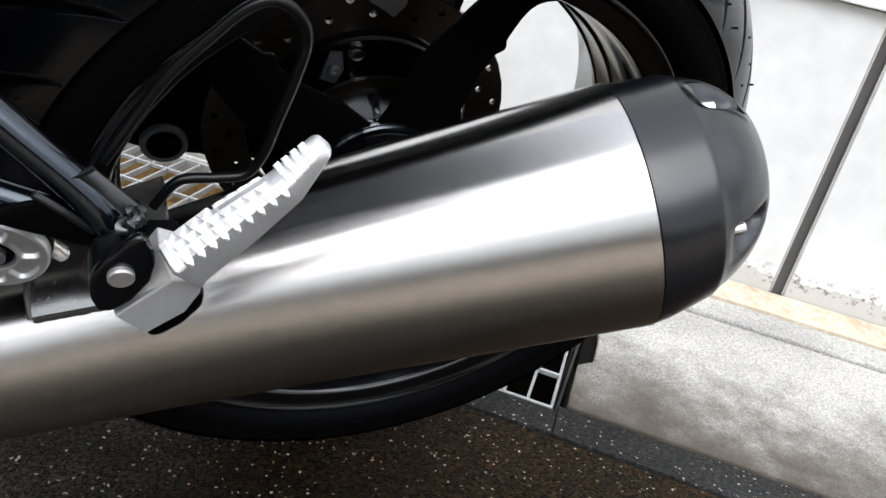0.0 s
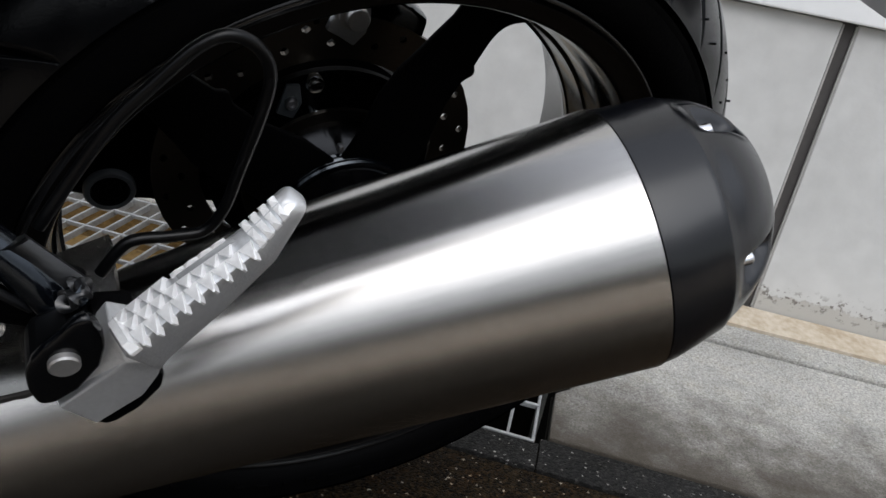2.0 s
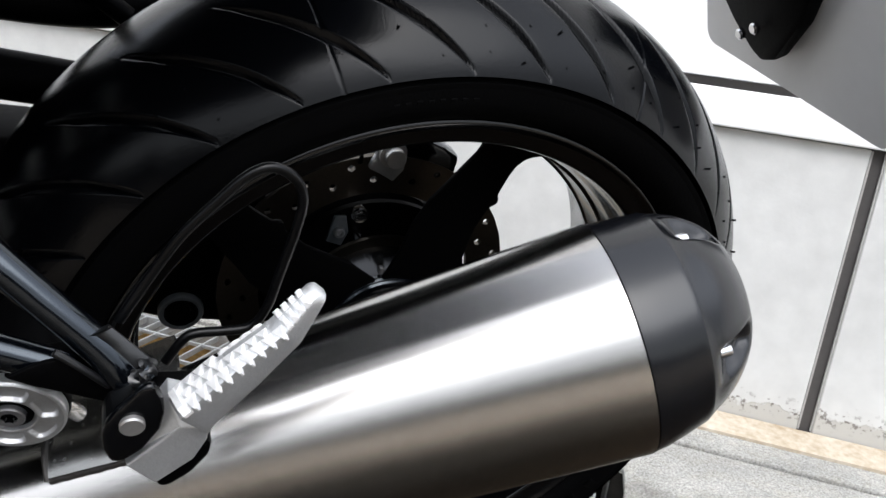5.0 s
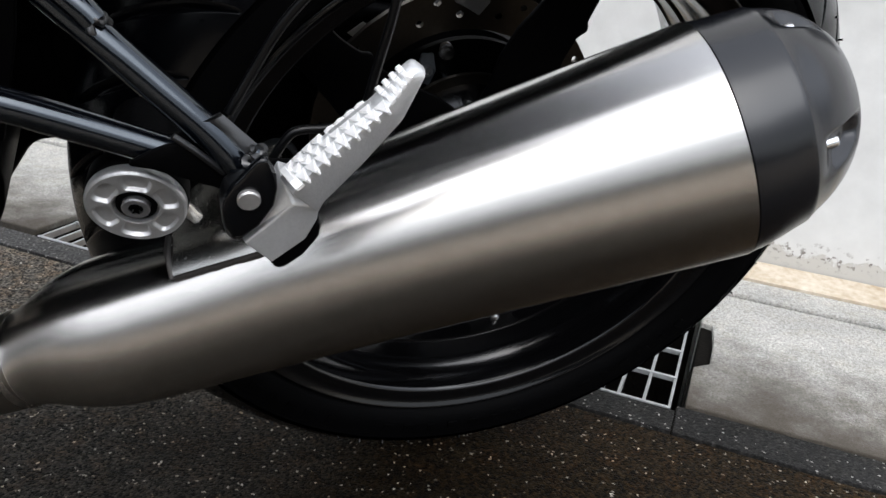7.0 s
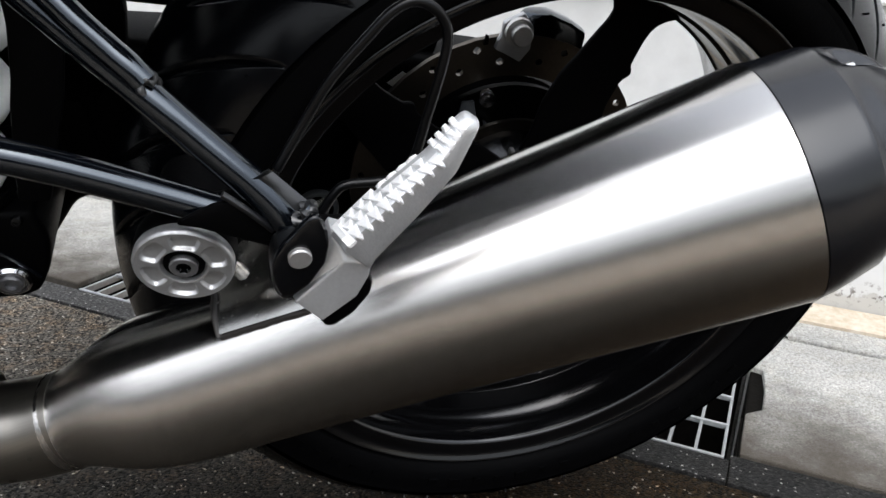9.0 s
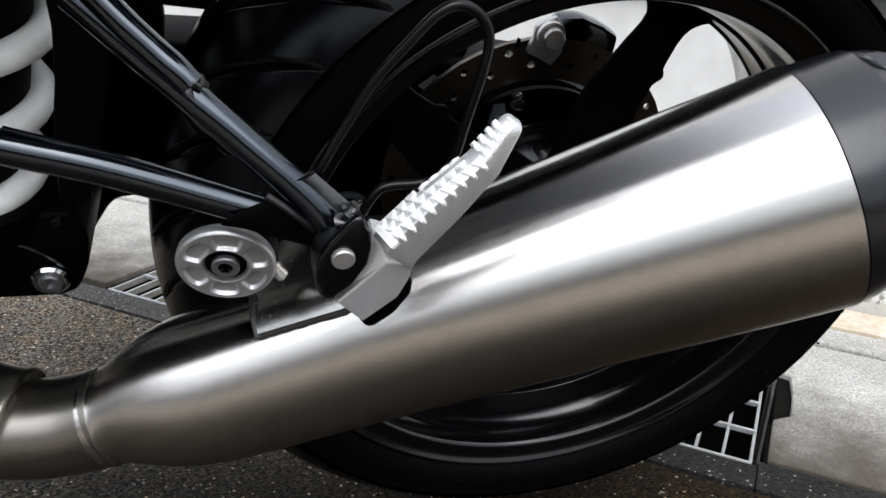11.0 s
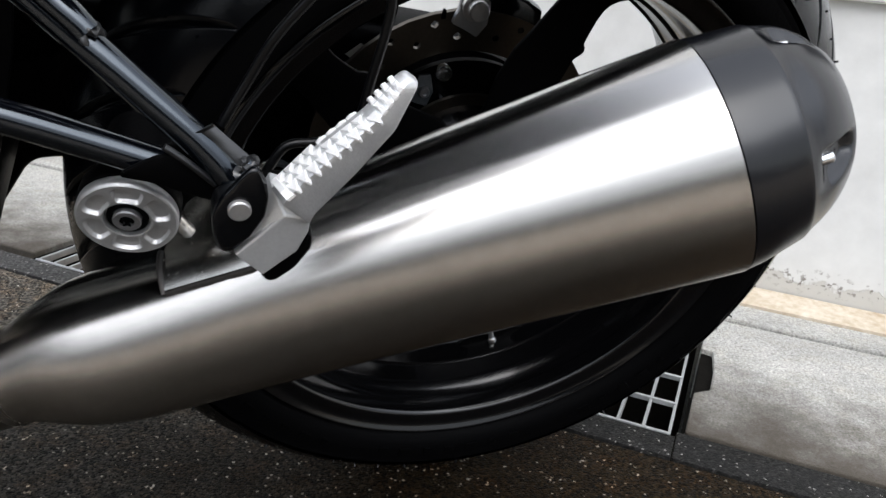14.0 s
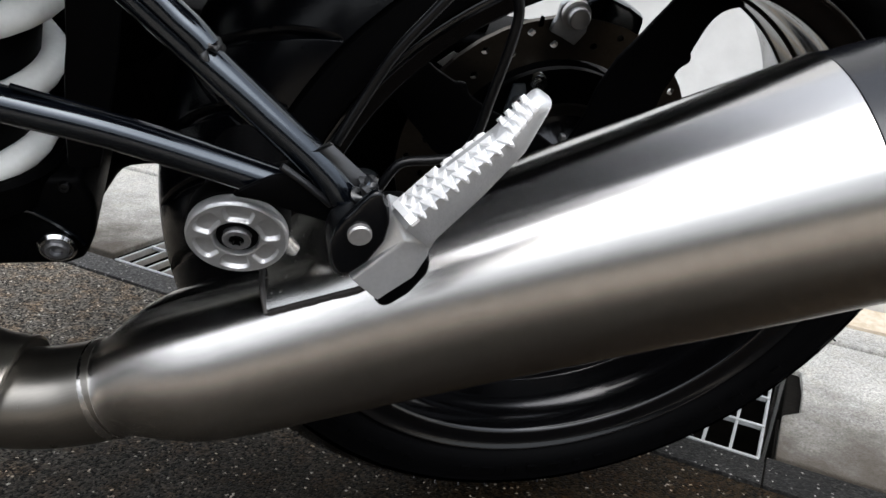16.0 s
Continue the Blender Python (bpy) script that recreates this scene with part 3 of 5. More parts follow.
def tread_mesh():
    """Crown of the tyre with slanting grooves cut into it."""
    na = 2200
    ys = np.linspace(-0.0885, 0.0885, 190)
    a = np.arange(na) * 2 * np.pi / na
    A, Y = np.meshgrid(a, ys)
    r = R - 0.1024 + np.sqrt(0.1024 ** 2 - Y ** 2)
    period = 2 * np.pi / 33
    cut = np.zeros_like(r)
    for sgn, off in ((1, 1.881), (-1, 1.881 + period / 2)):
        yy = -sgn * Y  # distance from the middle towards that shoulder
        for y_lo, y_hi, wide in ((0.026, 0.0868, 0.0023),):
            line = off + (0.0868 - yy) * radians(300) - (0.0868 - yy) ** 2 * radians(700)
            d = (A - line + period / 2) % period - period / 2
            dist = np.abs(d) * r * 0.54
            t = np.clip((yy - y_lo) / (y_hi - y_lo), 0, 1)
            half = wide * np.clip(np.minimum(t * 3.0, (1 - t) * 3.2), 0.0, 1.0)
            inside = (yy > y_lo) & (yy < y_hi)
            cut = np.maximum(cut, np.where(inside, np.clip((half - dist) / 0.0008 + 0.5, 0, 1), 0))
        thin = off + 0.10 + 0.15 * (0.0885 - yy)
        per3 = period * 4
        d = (A - thin + per3 / 2) % per3 - per3 / 2
        cut = np.maximum(cut, np.where((yy > 0.03), 0.12 * np.clip((0.0010 - np.abs(d) * r) / 0.0005 + 0.5, 0, 1), 0))
    r = r - 0.0055 * cut
    co = np.stack([r * np.cos(A), Y, r * np.sin(A)], -1).reshape(-1, 3)
    k = np.arange(na)
    faces = []
    for q in range(len(ys) - 1):
        faces.append(np.stack([q * na + k, q * na + (k + 1) % na, (q + 1) * na + (k + 1) % na, (q + 1) * na + k], -1))
    me = bpy.data.meshes.new("tread")
    me.from_pydata(co.tolist(), [], np.concatenate(faces).tolist())
    bm = bmesh.new()
    bm.from_mesh(me)
    return bm


def tread_edge():
    return lathe([(-0.0885, 0.2636), (-0.0884, 0.2618), (-0.0876, 0.2590), (-0.074, 0.275), (0.0, 0.295), (0.074, 0.275), (0.0878, 0.2590), (0.0890, 0.2618), (0.0885, 0.2636)], 180, axis="y")


part("tread", tread_mesh(), RUBBER, wheel, "dark grey rubber tread with slanting grooves", angle=181)
part("tread_edge", tread_edge(), SIDEWALL, wheel, "black shoulder of the tyre")
side = [(-0.0878, 0.2598), (-0.0875, 0.250), (-0.084, 0.241), (-0.0800, 0.2372), (-0.0775, 0.2352), (-0.0745, 0.2340), (-0.060, 0.2300), (-0.060, 0.255)]
for sgn in (1, -1):
    part("sidewall", lathe([(y * sgn, r) for y, r in side], 128, closed=True, axis="y"), SIDEWALL, wheel, "black tyre sidewall")
rim = [(-0.0745, 0.2342), (-0.0764, 0.2338), (-0.0775, 0.2324), (-0.0776, 0.2310), (-0.0766, 0.2296), (-0.0742, 0.2278), (-0.0730, 0.2255), (-0.0722, 0.2238), (-0.0708, 0.2172), (-0.0694, 0.2150), (-0.0665, 0.2136),
       (-0.0545, 0.2124), (-0.0495, 0.2114), (-0.0440, 0.2092), (-0.0390, 0.2069), (-0.0345, 0.2057), (-0.0185, 0.2042), (-0.0168, 0.2034), (-0.0160, 0.2014), (-0.0130, 0.2010), (0.0020, 0.1988), (0.0042, 0.1982), (0.0055, 0.1966), (0.0085, 0.1966), (0.0110, 0.1985),
       (0.0220, 0.2004), (0.0655, 0.2080), (0.0690, 0.2096), (0.0708, 0.2140), (0.0738, 0.2262), (0.0755, 0.2300), (0.0735, 0.2318),
       (0.064, 0.2290), (0.054, 0.2240), (0.030, 0.2130), (-0.030, 0.2130), (-0.054, 0.2240), (-0.064, 0.2290)]
part("rim", lathe(rim, 160, closed=True, axis="y"), RIMBLACK, wheel, "gloss black rim with stepped edges")
hub = [(-0.050, 0.010), (-0.050, 0.034), (-0.044, 0.040), (-0.020, 0.046), (0.030, 0.060), (0.045, 0.062), (0.045, 0.010)]
part("hub", lathe(hub, 64, closed=True, axis="y"), RIMBLACK, wheel)
for k in range(5):
    a = radians(72 * k + 72)
    outline = [(0.0350, -0.0300), (0.0755, -0.0283), (0.1155, -0.0183), (0.1355, -0.0178), (0.1388, -0.0191), (0.1425, -0.0218), (0.1450, -0.0225), (0.1485, -0.0210), (0.1507, -0.0184), (0.1559, -0.0178), (0.1707, -0.0168), (0.1790, -0.0176), (0.1853, -0.0203), (0.1900, -0.0248), (0.1941, -0.0313), (0.1995, -0.0408), (0.2000, -0.0498), (0.1995, 0.0462), (0.1934, 0.0322), (0.1893, 0.0247), (0.1832, 0.0204), (0.1755, 0.0205), (0.1593, 0.0246), (0.1431, 0.0281), (0.1253, 0.0332), (0.1005, 0.0342), (0.0755, 0.0302), (0.0350, 0.0300)]
    bm = slab(outline, 0.005, Matrix.Rotation(-a, 4, "Y") @ Matrix.Translation((0, 0.004, 0)) @ Matrix.Rotation(radians(90), 4, "X"), 0.0016)
    rib = [(x, 0.002 + 0.40 * (t - 0.002)) for x, t in outline if x < 0.193]
    slab(rib, 0.012, Matrix.Rotation(-a, 4, "Y") @ Matrix.Translation((0, 0.0155, 0)) @ Matrix.Rotation(radians(90), 4, "X"), 0.0016, bm=bm)
    part("spoke", bm, BLACK, wheel)


# brake disc: steel ring with round holes cut through
def drilled_ring(ri, ro, y0, y1, rows, n):
    """Sectors of a flat ring, each with holes; rows: (radius, hole radius, shift)."""
    bm = bmesh.new()
    step = 2 * math.pi / n
    for k in range(n):
        a0 = k * step
        cuts = [ri] + [0.5 * (rows[q][0] + rows[q + 1][0]) for q in range(len(rows) - 1)] + [ro]
        for q, (rc, rh, sh) in enumerate(rows):
            c0, c1 = a0 + sh * step, a0 + (sh + 1) * step
            mid = 0.5 * (c0 + c1)
            outer = [(cuts[q], c0), (cuts[q], mid), (cuts[q], c1), (0.5 * (cuts[q] + cuts[q + 1]), c1), (cuts[q + 1], c1), (cuts[q + 1], mid), (cuts[q + 1], c0), (0.5 * (cuts[q] + cuts[q + 1]), c0)]
            cx, cz = rc * math.cos(mid), rc * math.sin(mid)
            lay = []
            for y in (y0, y1):
                o = [bm.verts.new((r * math.cos(a), y, r * math.sin(a))) for r, a in outer]
                h = []
                for v in o:
                    d = math.atan2(v.co.z - cz, v.co.x - cx)
                    h.append(bm.verts.new((cx + rh * math.cos(d), y, cz + rh * math.sin(d))))
                for e in range(8):
                    bm.faces.new((o[e], o[(e + 1) % 8], h[(e + 1) % 8], h[e]))
                lay.append((o, h))
            for e in range(8):
                bm.faces.new((lay[0][1][e], lay[0][1][(e + 1) % 8], lay[1][1][(e + 1) % 8], lay[1][1][e]))
                if (q == 0 and e in (0, 1)) or (q == len(rows) - 1 and e in (4, 5)):
                    bm.faces.new((lay[0][0][e], lay[0][0][(e + 1) % 8], lay[1][0][(e + 1) % 8], lay[1][0][e]))
    bmesh.ops.remove_doubles(bm, verts=bm.verts, dist=1e-5)
    return bm


part("brake_disc", drilled_ring(0.0975, 0.1330, 0.0630, 0.0680, [(0.1110, 0.0034, 0.0), (0.1242, 0.0034, 0.5)], 20), DISC, wheel, "drilled steel brake disc")
part("disc_carrier", lathe([(0.056, 0.030), (0.056, 0.092), (0.062, 0.092), (0.062, 0.030)], 64, closed=True, axis="y"), BLACK, wheel, "black disc carrier")
for k in range(5):
    a = radians(72 * k + 36)
    bm = lathe([(0.050, 0.006), (0.050, 0.004), (0.048, 0.0035)], 12, end=True, axis="y")
    lathe([(0.0555, 0.0075), (0.051, 0.0075), (0.0495, 0.0065)], 16, end=True, axis="y", bm=bm)
    part("disc_bolt", bm, CHROME, wheel, m=Matrix.Translation((0.085 * math.cos(a), 0, 0.085 * math.sin(a))))
bm = lathe([(-0.060, 0.008), (-0.060, 0.0225), (-0.057, 0.025), (-0.050, 0.026), (-0.046, 0.030)], 40, start=True, axis="y")
part("axle_nut", bm, BLACK, wheel, "black hollow axle nut")
# vent nubs left on the tread by the mould
bm = bmesh.new()
rnd = random.Random(4)
for k in range(64):
    for y in (-0.0805, -0.066):
        a, y2 = radians(k * 5.6 + rnd.uniform(-1.2, 1.2)), y + rnd.uniform(-0.003, 0.003)
        r = R - 0.1024 + math.sqrt(0.1024 ** 2 - y2 * y2)
        up = Vector((math.cos(a) * (r - R + 0.1024), y2, math.sin(a) * (r - R + 0.1024))).normalized()
        m = basis((r * math.cos(a), y2, r * math.sin(a)), (0, 1, 0.1), up)
        one = [[bm.verts.new(m @ Vector((0.0009 * math.cos(q * 1.0472), 0.0009 * math.sin(q * 1.0472), h))) for q in range(6)] for h in (-0.0005, rnd.choice((0.0006, 0.001, 0.0026)))]
        for q in range(6):
            bm.faces.new((one[0][q], one[0][(q + 1) % 6], one[1][(q + 1) % 6], one[1][q]))
        bm.faces.new(one[1])
tagged(part("vent_nub", bm, RUBBER, wheel, smooth=False), kind="stuff")

# worn moulded lettering on the sidewall, as plain raised bars
for k, (a, wide) in enumerate([(-150 + 5.2 * q + (9 if q > 6 else 0) + (12 if q > 13 else 0), 0.6 + 0.25 * (q * 7 % 3)) for q in range(20)] + [(96 + 1.6 * q, 0.35) for q in range(8)]):
    high = 0.0095 if k < 20 else 0.0022
    mid = 0.2500 if k < 20 else 0.2525
    m = Matrix.Rotation(-radians(a), 4, "Y") @ Matrix.Translation((mid, -0.0874, 0))
    part("moulded_bar", block((-high / 2, -0.00045, -0.0055 * wide), (high / 2, 0.0015, 0.0055 * wide), 0.0003, m=m, seg=1), SIDEWALL, wheel, smooth=False)

# final drive, swing arm and brake on the far side
part("sticker", slab([(-0.1033, 0.0754), (-0.0969, 0.0713), (-0.0849, 0.0821), (-0.0909, 0.0861)], 0.0008, Matrix.Translation((0, 0.0895, 0)) @ Matrix.Rotation(radians(90), 4, "X")), SPRING, bike, "small white inspection sticker", smooth=False)
part("final_drive", lathe([(0.072, 0.020), (0.072, 0.078), (0.080, 0.090), (0.110, 0.095), (0.150, 0.085), (0.170, 0.050), (0.172, 0.010)], 48, start=True, end=True, axis="y"), BLACK, bike, "black final drive housing")
part("swing_arm", slab([(0.05, 0.085), (-0.10, 0.100), (-0.34, 0.103), (-0.60, 0.115), (-0.60, -0.12), (-0.400, -0.115), (-0.356, -0.040), (-0.330, -0.036), (-0.240, -0.045), (-0.165, -0.068), (-0.120, -0.070), (0.05, -0.08)], 0.075, Matrix.Translation((0, 0.165, 0)) @ Matrix.Rotation(radians(90), 4, "X"), 0.012, 3), BLACK, bike, "black shaft-drive swing arm")
bm = lathe([(0.088, 0.0190), (0.080, 0.0190), (0.077, 0.0170), (0.077, 0.0140), (0.081, 0.0130), (0.081, 0.0085), (0.079, 0.0080), (0.079, 0.0035), (0.083, 0.0030)], 36, end=True, axis="y")
pivot = part("pivot_cap", bm, BLACK, bike, "round black pivot cap", m=Matrix.Translation((-0.157, 0, -0.045)))
part("cap_ring", lathe([(0.0820, 0.0194), (0.0785, 0.0194), (0.0764, 0.0180), (0.0760, 0.0162), (0.0766, 0.0146), (0.0790, 0.0138)], 48, axis="y"), GREYPART, pivot, "grey ring of the cap")
part("torque_arm", sweep([(-0.06, 0.125, 0.10), (-0.20, 0.125, 0.132), (-0.34, 0.118, 0.147), (-0.56, 0.10, 0.170)], 0.0185, 16), BLACK, bike, "black torque arm")
part("frame_rail", sweep([(-0.18, 0.150, 0.205), (-0.24, 0.135, 0.196), (-0.34, 0.120, 0.200), (-0.56, 0.10, 0.215)], 0.0150, 16), BLACK, bike, "black frame rail")
part("rail_strut", sweep([(-0.212, 0.120, 0.198), (-0.245, 0.120, 0.222), (-0.33, 0.115, 0.30)], 0.008, 12), BLACK, bike)

caliper = empty("brake_caliper", bike)
tagged(caliper, "black brake caliper on a bright bracket")
part("caliper_body", slab([(0.004, 0.098), (0.040, 0.096), (0.056, 0.108), (0.0560, 0.1360), (0.0400, 0.1440), (0.0200, 0.1510), (0.0040, 0.1500), (-0.0020, 0.146), (-0.0040, 0.130)], 0.020, Matrix.Translation((0, 0.084, 0)) @ Matrix.Rotation(radians(90), 4, "X"), 0.005), FRAME, caliper, "black caliper body")
part("caliper_bracket", slab([(-0.0262, 0.1225), (-0.0245, 0.1300), (-0.0226, 0.1350), (-0.0222, 0.1445), (-0.0190, 0.1470), (-0.0068, 0.1533), (0.0032, 0.1421), (0.0042, 0.1238), (-0.0030, 0.1122), (-0.0153, 0.1182)], 0.006, Matrix.Translation((0, 0.062, 0)) @ Matrix.Rotation(radians(90), 4, "X"), 0.0012), CASTALU, caliper, "bright bracket")
part("pad_tab", slab([(-0.0350, 0.1240), (-0.0345, 0.1330), (-0.0318, 0.1324), (-0.0312, 0.1250)], 0.003, Matrix.Translation((0, 0.0625, 0)) @ Matrix.Rotation(radians(90), 4, "X"), 0.0006), BLACK, caliper, "black brake pad tab")
bm = lathe([(0.050, 0.0085), (0.0425, 0.0085), (0.0415, 0.0075), (0.0415, 0.0)], 24, axis="y")
lathe([(0.0545, 0.0115), (0.0500, 0.0115), (0.0495, 0.0085)], 24, axis="y", bm=bm)
part("guide_pin", bm, PIN, caliper, "bright steel pin head", m=Matrix.Translation((-0.0105, 0.0, 0.1395)))
part("sensor_ring", lathe([(0.036, 0.058), (0.036, 0.070), (0.040, 0.070), (0.040, 0.058)], 60, closed=True, axis="y"), DISC, wheel, "toothed steel sensor ring")

for c, yy in (((-0.024, 0.061), 0.040), ((-0.004, 0.034), 0.040)):
    bm = lathe([(yy + 0.02, 0.0045), (yy, 0.0045), (yy - 0.001, 0.0035)], 14, end=True, axis="y")
    part("fitting", bm, CHROME, bike, "small bright fitting", m=Matrix.Translation((c[0], 0, c[1])))
pl = basis((0.300, -0.002, 0.259), (0, -1, 0), (-0.866, 0, -0.5))
outline = []
for cx, cy, a0 in ((0.1025, 0.0125, 270), (0.1025, 0.1125, 0), (-0.1025, 0.1125, 90), (-0.1025, 0.0125, 180)):
    outline += [(cx + 0.0125 * math.cos(radians(a0 + 15 * q)), cy + 0.0125 * math.sin(radians(a0 + 15 * q))) for q in range(7)]
flip = Matrix(((-1, 0, 0, 0), (0, 1, 0, 0), (0, 0, -1, 0), (0, 0, 0, 1)))
part("number_plate", slab(outline, 0.0012, pl @ flip, 0.0003, 1), PLATE, bike, "bare metal back of a number plate", smooth=False)
part("plate_holder", slab([(0.082, 0.085), (0.050, 0.052), (0.026, 0.034), (0.012, 0.029), (-0.004, 0.036), (-0.030, 0.075), (-0.040, 0.10), (-0.04, 0.19), (0.07, 0.19)], 0.016, pl @ flip @ Matrix.Translation((0.0, 0, -0.018)), 0.004), BLACK, bike, "black plastic plate holder")
for q in ((0.030, 0.050), (0.012, 0.062)):
    part("plate_bolt", lathe([(0.0, 0.005), (0.003, 0.005), (0.0045, 0.0035)], 12, end=True), CHROME, bike, m=pl @ flip @ Matrix.Translation((q[0], q[1], -0.0225)) @ Matrix.Rotation(math.pi, 4, "X"))

part("sensor_bracket", slab([(-0.050, 0.052), (-0.036, 0.048), (-0.032, 0.062), (-0.037, 0.078), (-0.047, 0.077)], 0.003, Matrix.Translation((0, 0.056, 0)) @ Matrix.Rotation(radians(90), 4, "X"), 0.0008), GREYPART, bike, "grey sensor bracket")
part("sensor_bolt", lathe([(0.053, 0.0048), (0.049, 0.0048), (0.048, 0.0040), (0.048, 0.0022), (0.050, 0.0020)], 24, end=True, axis="y"), BOLT, bike, m=Matrix.Translation((-0.041, 0, 0.063)))
part("line_clip", block((-0.0185, 0.001, 0.0560), (-0.0145, 0.007, 0.0620), 0.001), BOLT, bike, "small bright line clip")
for y in (-0.005, 0.0, 0.005):
    part("hub_ring", lathe([(y - 0.0012, 0.0510), (y - 0.0012, 0.0540), (y + 0.0004, 0.0552), (y + 0.0014, 0.0545), (y + 0.0014, 0.0510)], 64, axis="y"), FRAME, wheel)
valve = basis((0.0640, -0.002, -0.1905), (0, 1, 0), (-0.318, 0, 0.948))
part("valve_stem", lathe([(0.0, 0.0058), (0.004, 0.0052), (0.006, 0.0034), (0.016, 0.0034), (0.017, 0.0026)], 20, end=True), CHROME, wheel, "bright tyre valve", m=valve)

# silencer
AX_O, AX_D = Vector((0.02, -0.2041, 0.157)), Vector((0.8811, -0.1281, 0.4553)).normalized()
SIL = basis(AX_O, (-0.4505, 0.0655, 0.8904), AX_D)  # own x is up and forward, own z runs to the rear
silencer = empty("silencer", bike, SIL)
tagged(silencer, "brushed stainless steel silencer can with a dark end cap")
seam = 0.0209
body = [(-0.4180, 0.0300, -0.0040, 0), (-0.4120, 0.0305, -0.0040, 0), (-0.4080, 0.0312, -0.0040, 0), (-0.4040, 0.0305, -0.0042, 0), (-0.3990, 0.0308, -0.0045, 0), (-0.3900, 0.0340, -0.0044, 0), (-0.3760, 0.0392, -0.0042, 0), (-0.3630, 0.0432, -0.0043, 0),
        (-0.3500, 0.0458, -0.0045, 0), (-0.3350, 0.0472, -0.0050, 0), (-0.3200, 0.0480, -0.0054, 0), (-0.2800, 0.0492, -0.0052, 0), (-0.2300, 0.0525, -0.0030, 0), (-0.1800, 0.0560, -0.0010, 0), (-0.1200, 0.0598, 0, 0), (-0.0600, 0.0631, 0, 0), (0.0, 0.0661, 0, 0), (seam, 0.0671, 0, 0), (seam + 0.0006, 0.0650, 0, 0)]
part("can", lathe(body, 128), STEEL, silencer)
SCREWS = [-5.0, 80.5, 170.0, 260.0]


def end_cap():
    """Turned cap with a scalloped pocket at every screw."""
    rings = [(seam + 0.0004, 0.0640), (seam + 0.0010, 0.0666), (0.0300, 0.0656), (0.0400, 0.0643), (0.0480, 0.0630), (0.0520, 0.0624), (0.0544, 0.0620), (0.0548, 0.0618), (0.0560, 0.0611), (0.0600, 0.0592), (0.0640, 0.0577), (0.0680, 0.0559), (0.0720, 0.0538), (0.0760, 0.0512), (0.0800, 0.0481), (0.0840, 0.0444), (0.0880, 0.0398), (0.0905, 0.0360), (0.0920, 0.0325), (0.0924, 0.0295), (0.0895, 0.0268), (0.0500, 0.0262)]
    bm, n, loops = bmesh.new(), 180, []
    for s, r in rings:
        sh = min(1.0, max(0.0, (s - 0.030) / 0.0624))  # the end leans inwards
        lp = []
        for k in range(n):
            a = 360 * k / n
            d = min(abs((a - q + 180) % 360 - 180) for q in SCREWS)
            grow = min(1.0, max(0.0, (s - 0.0600) / 0.006)) * min(1.0, max(0.0, (0.0900 - s) / 0.010)) if r > 0.030 else 0.0
            dent = 0.0105 * grow * (0.5 + 0.5 * math.cos(math.pi * min(1.0, (d / 12.5) ** 2.4)))
            rr = r - dent
            lp.append(bm.verts.new((rr * math.cos(radians(a)) + 0.0029 * sh, rr * math.sin(radians(a)) - 0.0070 * sh, s)))
        loops.append(lp)
    for a, b in zip(loops, loops[1:]):
        for k in range(n):
            bm.faces.new((a[k], a[(k + 1) % n], b[(k + 1) % n], b[k]))
    bm.faces.new(loops[-1])
    return bm


cap = part("end_cap", end_cap(), CAP, silencer, "satin dark grey end cap", angle=50)
for q in SCREWS:
    bm = lathe([(0.0630, 0.0036), (0.0706, 0.0036), (0.0715, 0.0030), (0.0715, 0.0019), (0.0700, 0.0017)], 24, end=True)
    part("screw", bm, CHROME, cap, "bright socket-head screw", m=Matrix.Translation((0.0466 * math.cos(radians(q)) + 0.0019, 0.0466 * math.sin(radians(q)) - 0.0045, 0)))
pipe = sweep([(-0.004, 0, -0.404), (-0.0025, 0, -0.425), (0.0024, 0, -0.447), (0.0105, -0.002, -0.470), (0.022, -0.007, -0.492), (0.037, -0.014, -0.512), (0.060, -0.024, -0.528)], 0.0308, 40)
elbow = [(0.0125, -0.002, -0.459), (0.0245, -0.006, -0.479), (0.0405, -0.014, -0.498), (0.0650, -0.026, -0.515)]
part("elbow_pipe", sweep(elbow, 0.0325, 40), PIPE, silencer, "dull steel elbow pipe")
part("pipe_seam", lathe([(-0.0014, 0.0318), (-0.0006, 0.0336), (0.0008, 0.0336), (0.0016, 0.0320)], 48), PIPE, silencer, "raised weld ring", m=basis(Vector(elbow[0]), (1, 0, 0), Vector(elbow[1]) - Vector(elbow[0])))
part("link_pipe", pipe, PIPE, silencer, "brushed steel link pipe")

WATER = bpy.data.materials.new("water")
WATER.use_nodes = True
wb = WATER.node_tree.nodes["Principled BSDF"]
wb.inputs["Roughness"].default_value, wb.inputs["IOR"].default_value, wb.inputs["Transmission Weight"].default_value = 0.03, 1.33, 1.0
for at, n, r in (((0.0138, 0.0285, -0.4439), (0.371, 0.923, 0.101), 0.0011), ((0.0033, 0.0302, -0.4199), (0.198, 0.98, 0.023), 0.0016), ((-0.0100, 0.0287, -0.4415), (-0.346, 0.935, -0.083), 0.0024), ((0.0023, 0.0308, -0.4428), (0.023, 0.999, 0.023), 0.0008), ((0.0218, 0.0239, -0.4443), (0.615, 0.778, 0.127), 0.0009)):
    bm = lathe([(-0.0002, r), (0.25 * r, 0.94 * r), (0.48 * r, 0.72 * r), (0.60 * r, 0.40 * r), (0.63 * r, 0.02 * r)], 16, start=True, end=True)
    part("water_drop", bm, WATER, silencer, m=basis(Vector(at), (0.3, 0, 1), n))

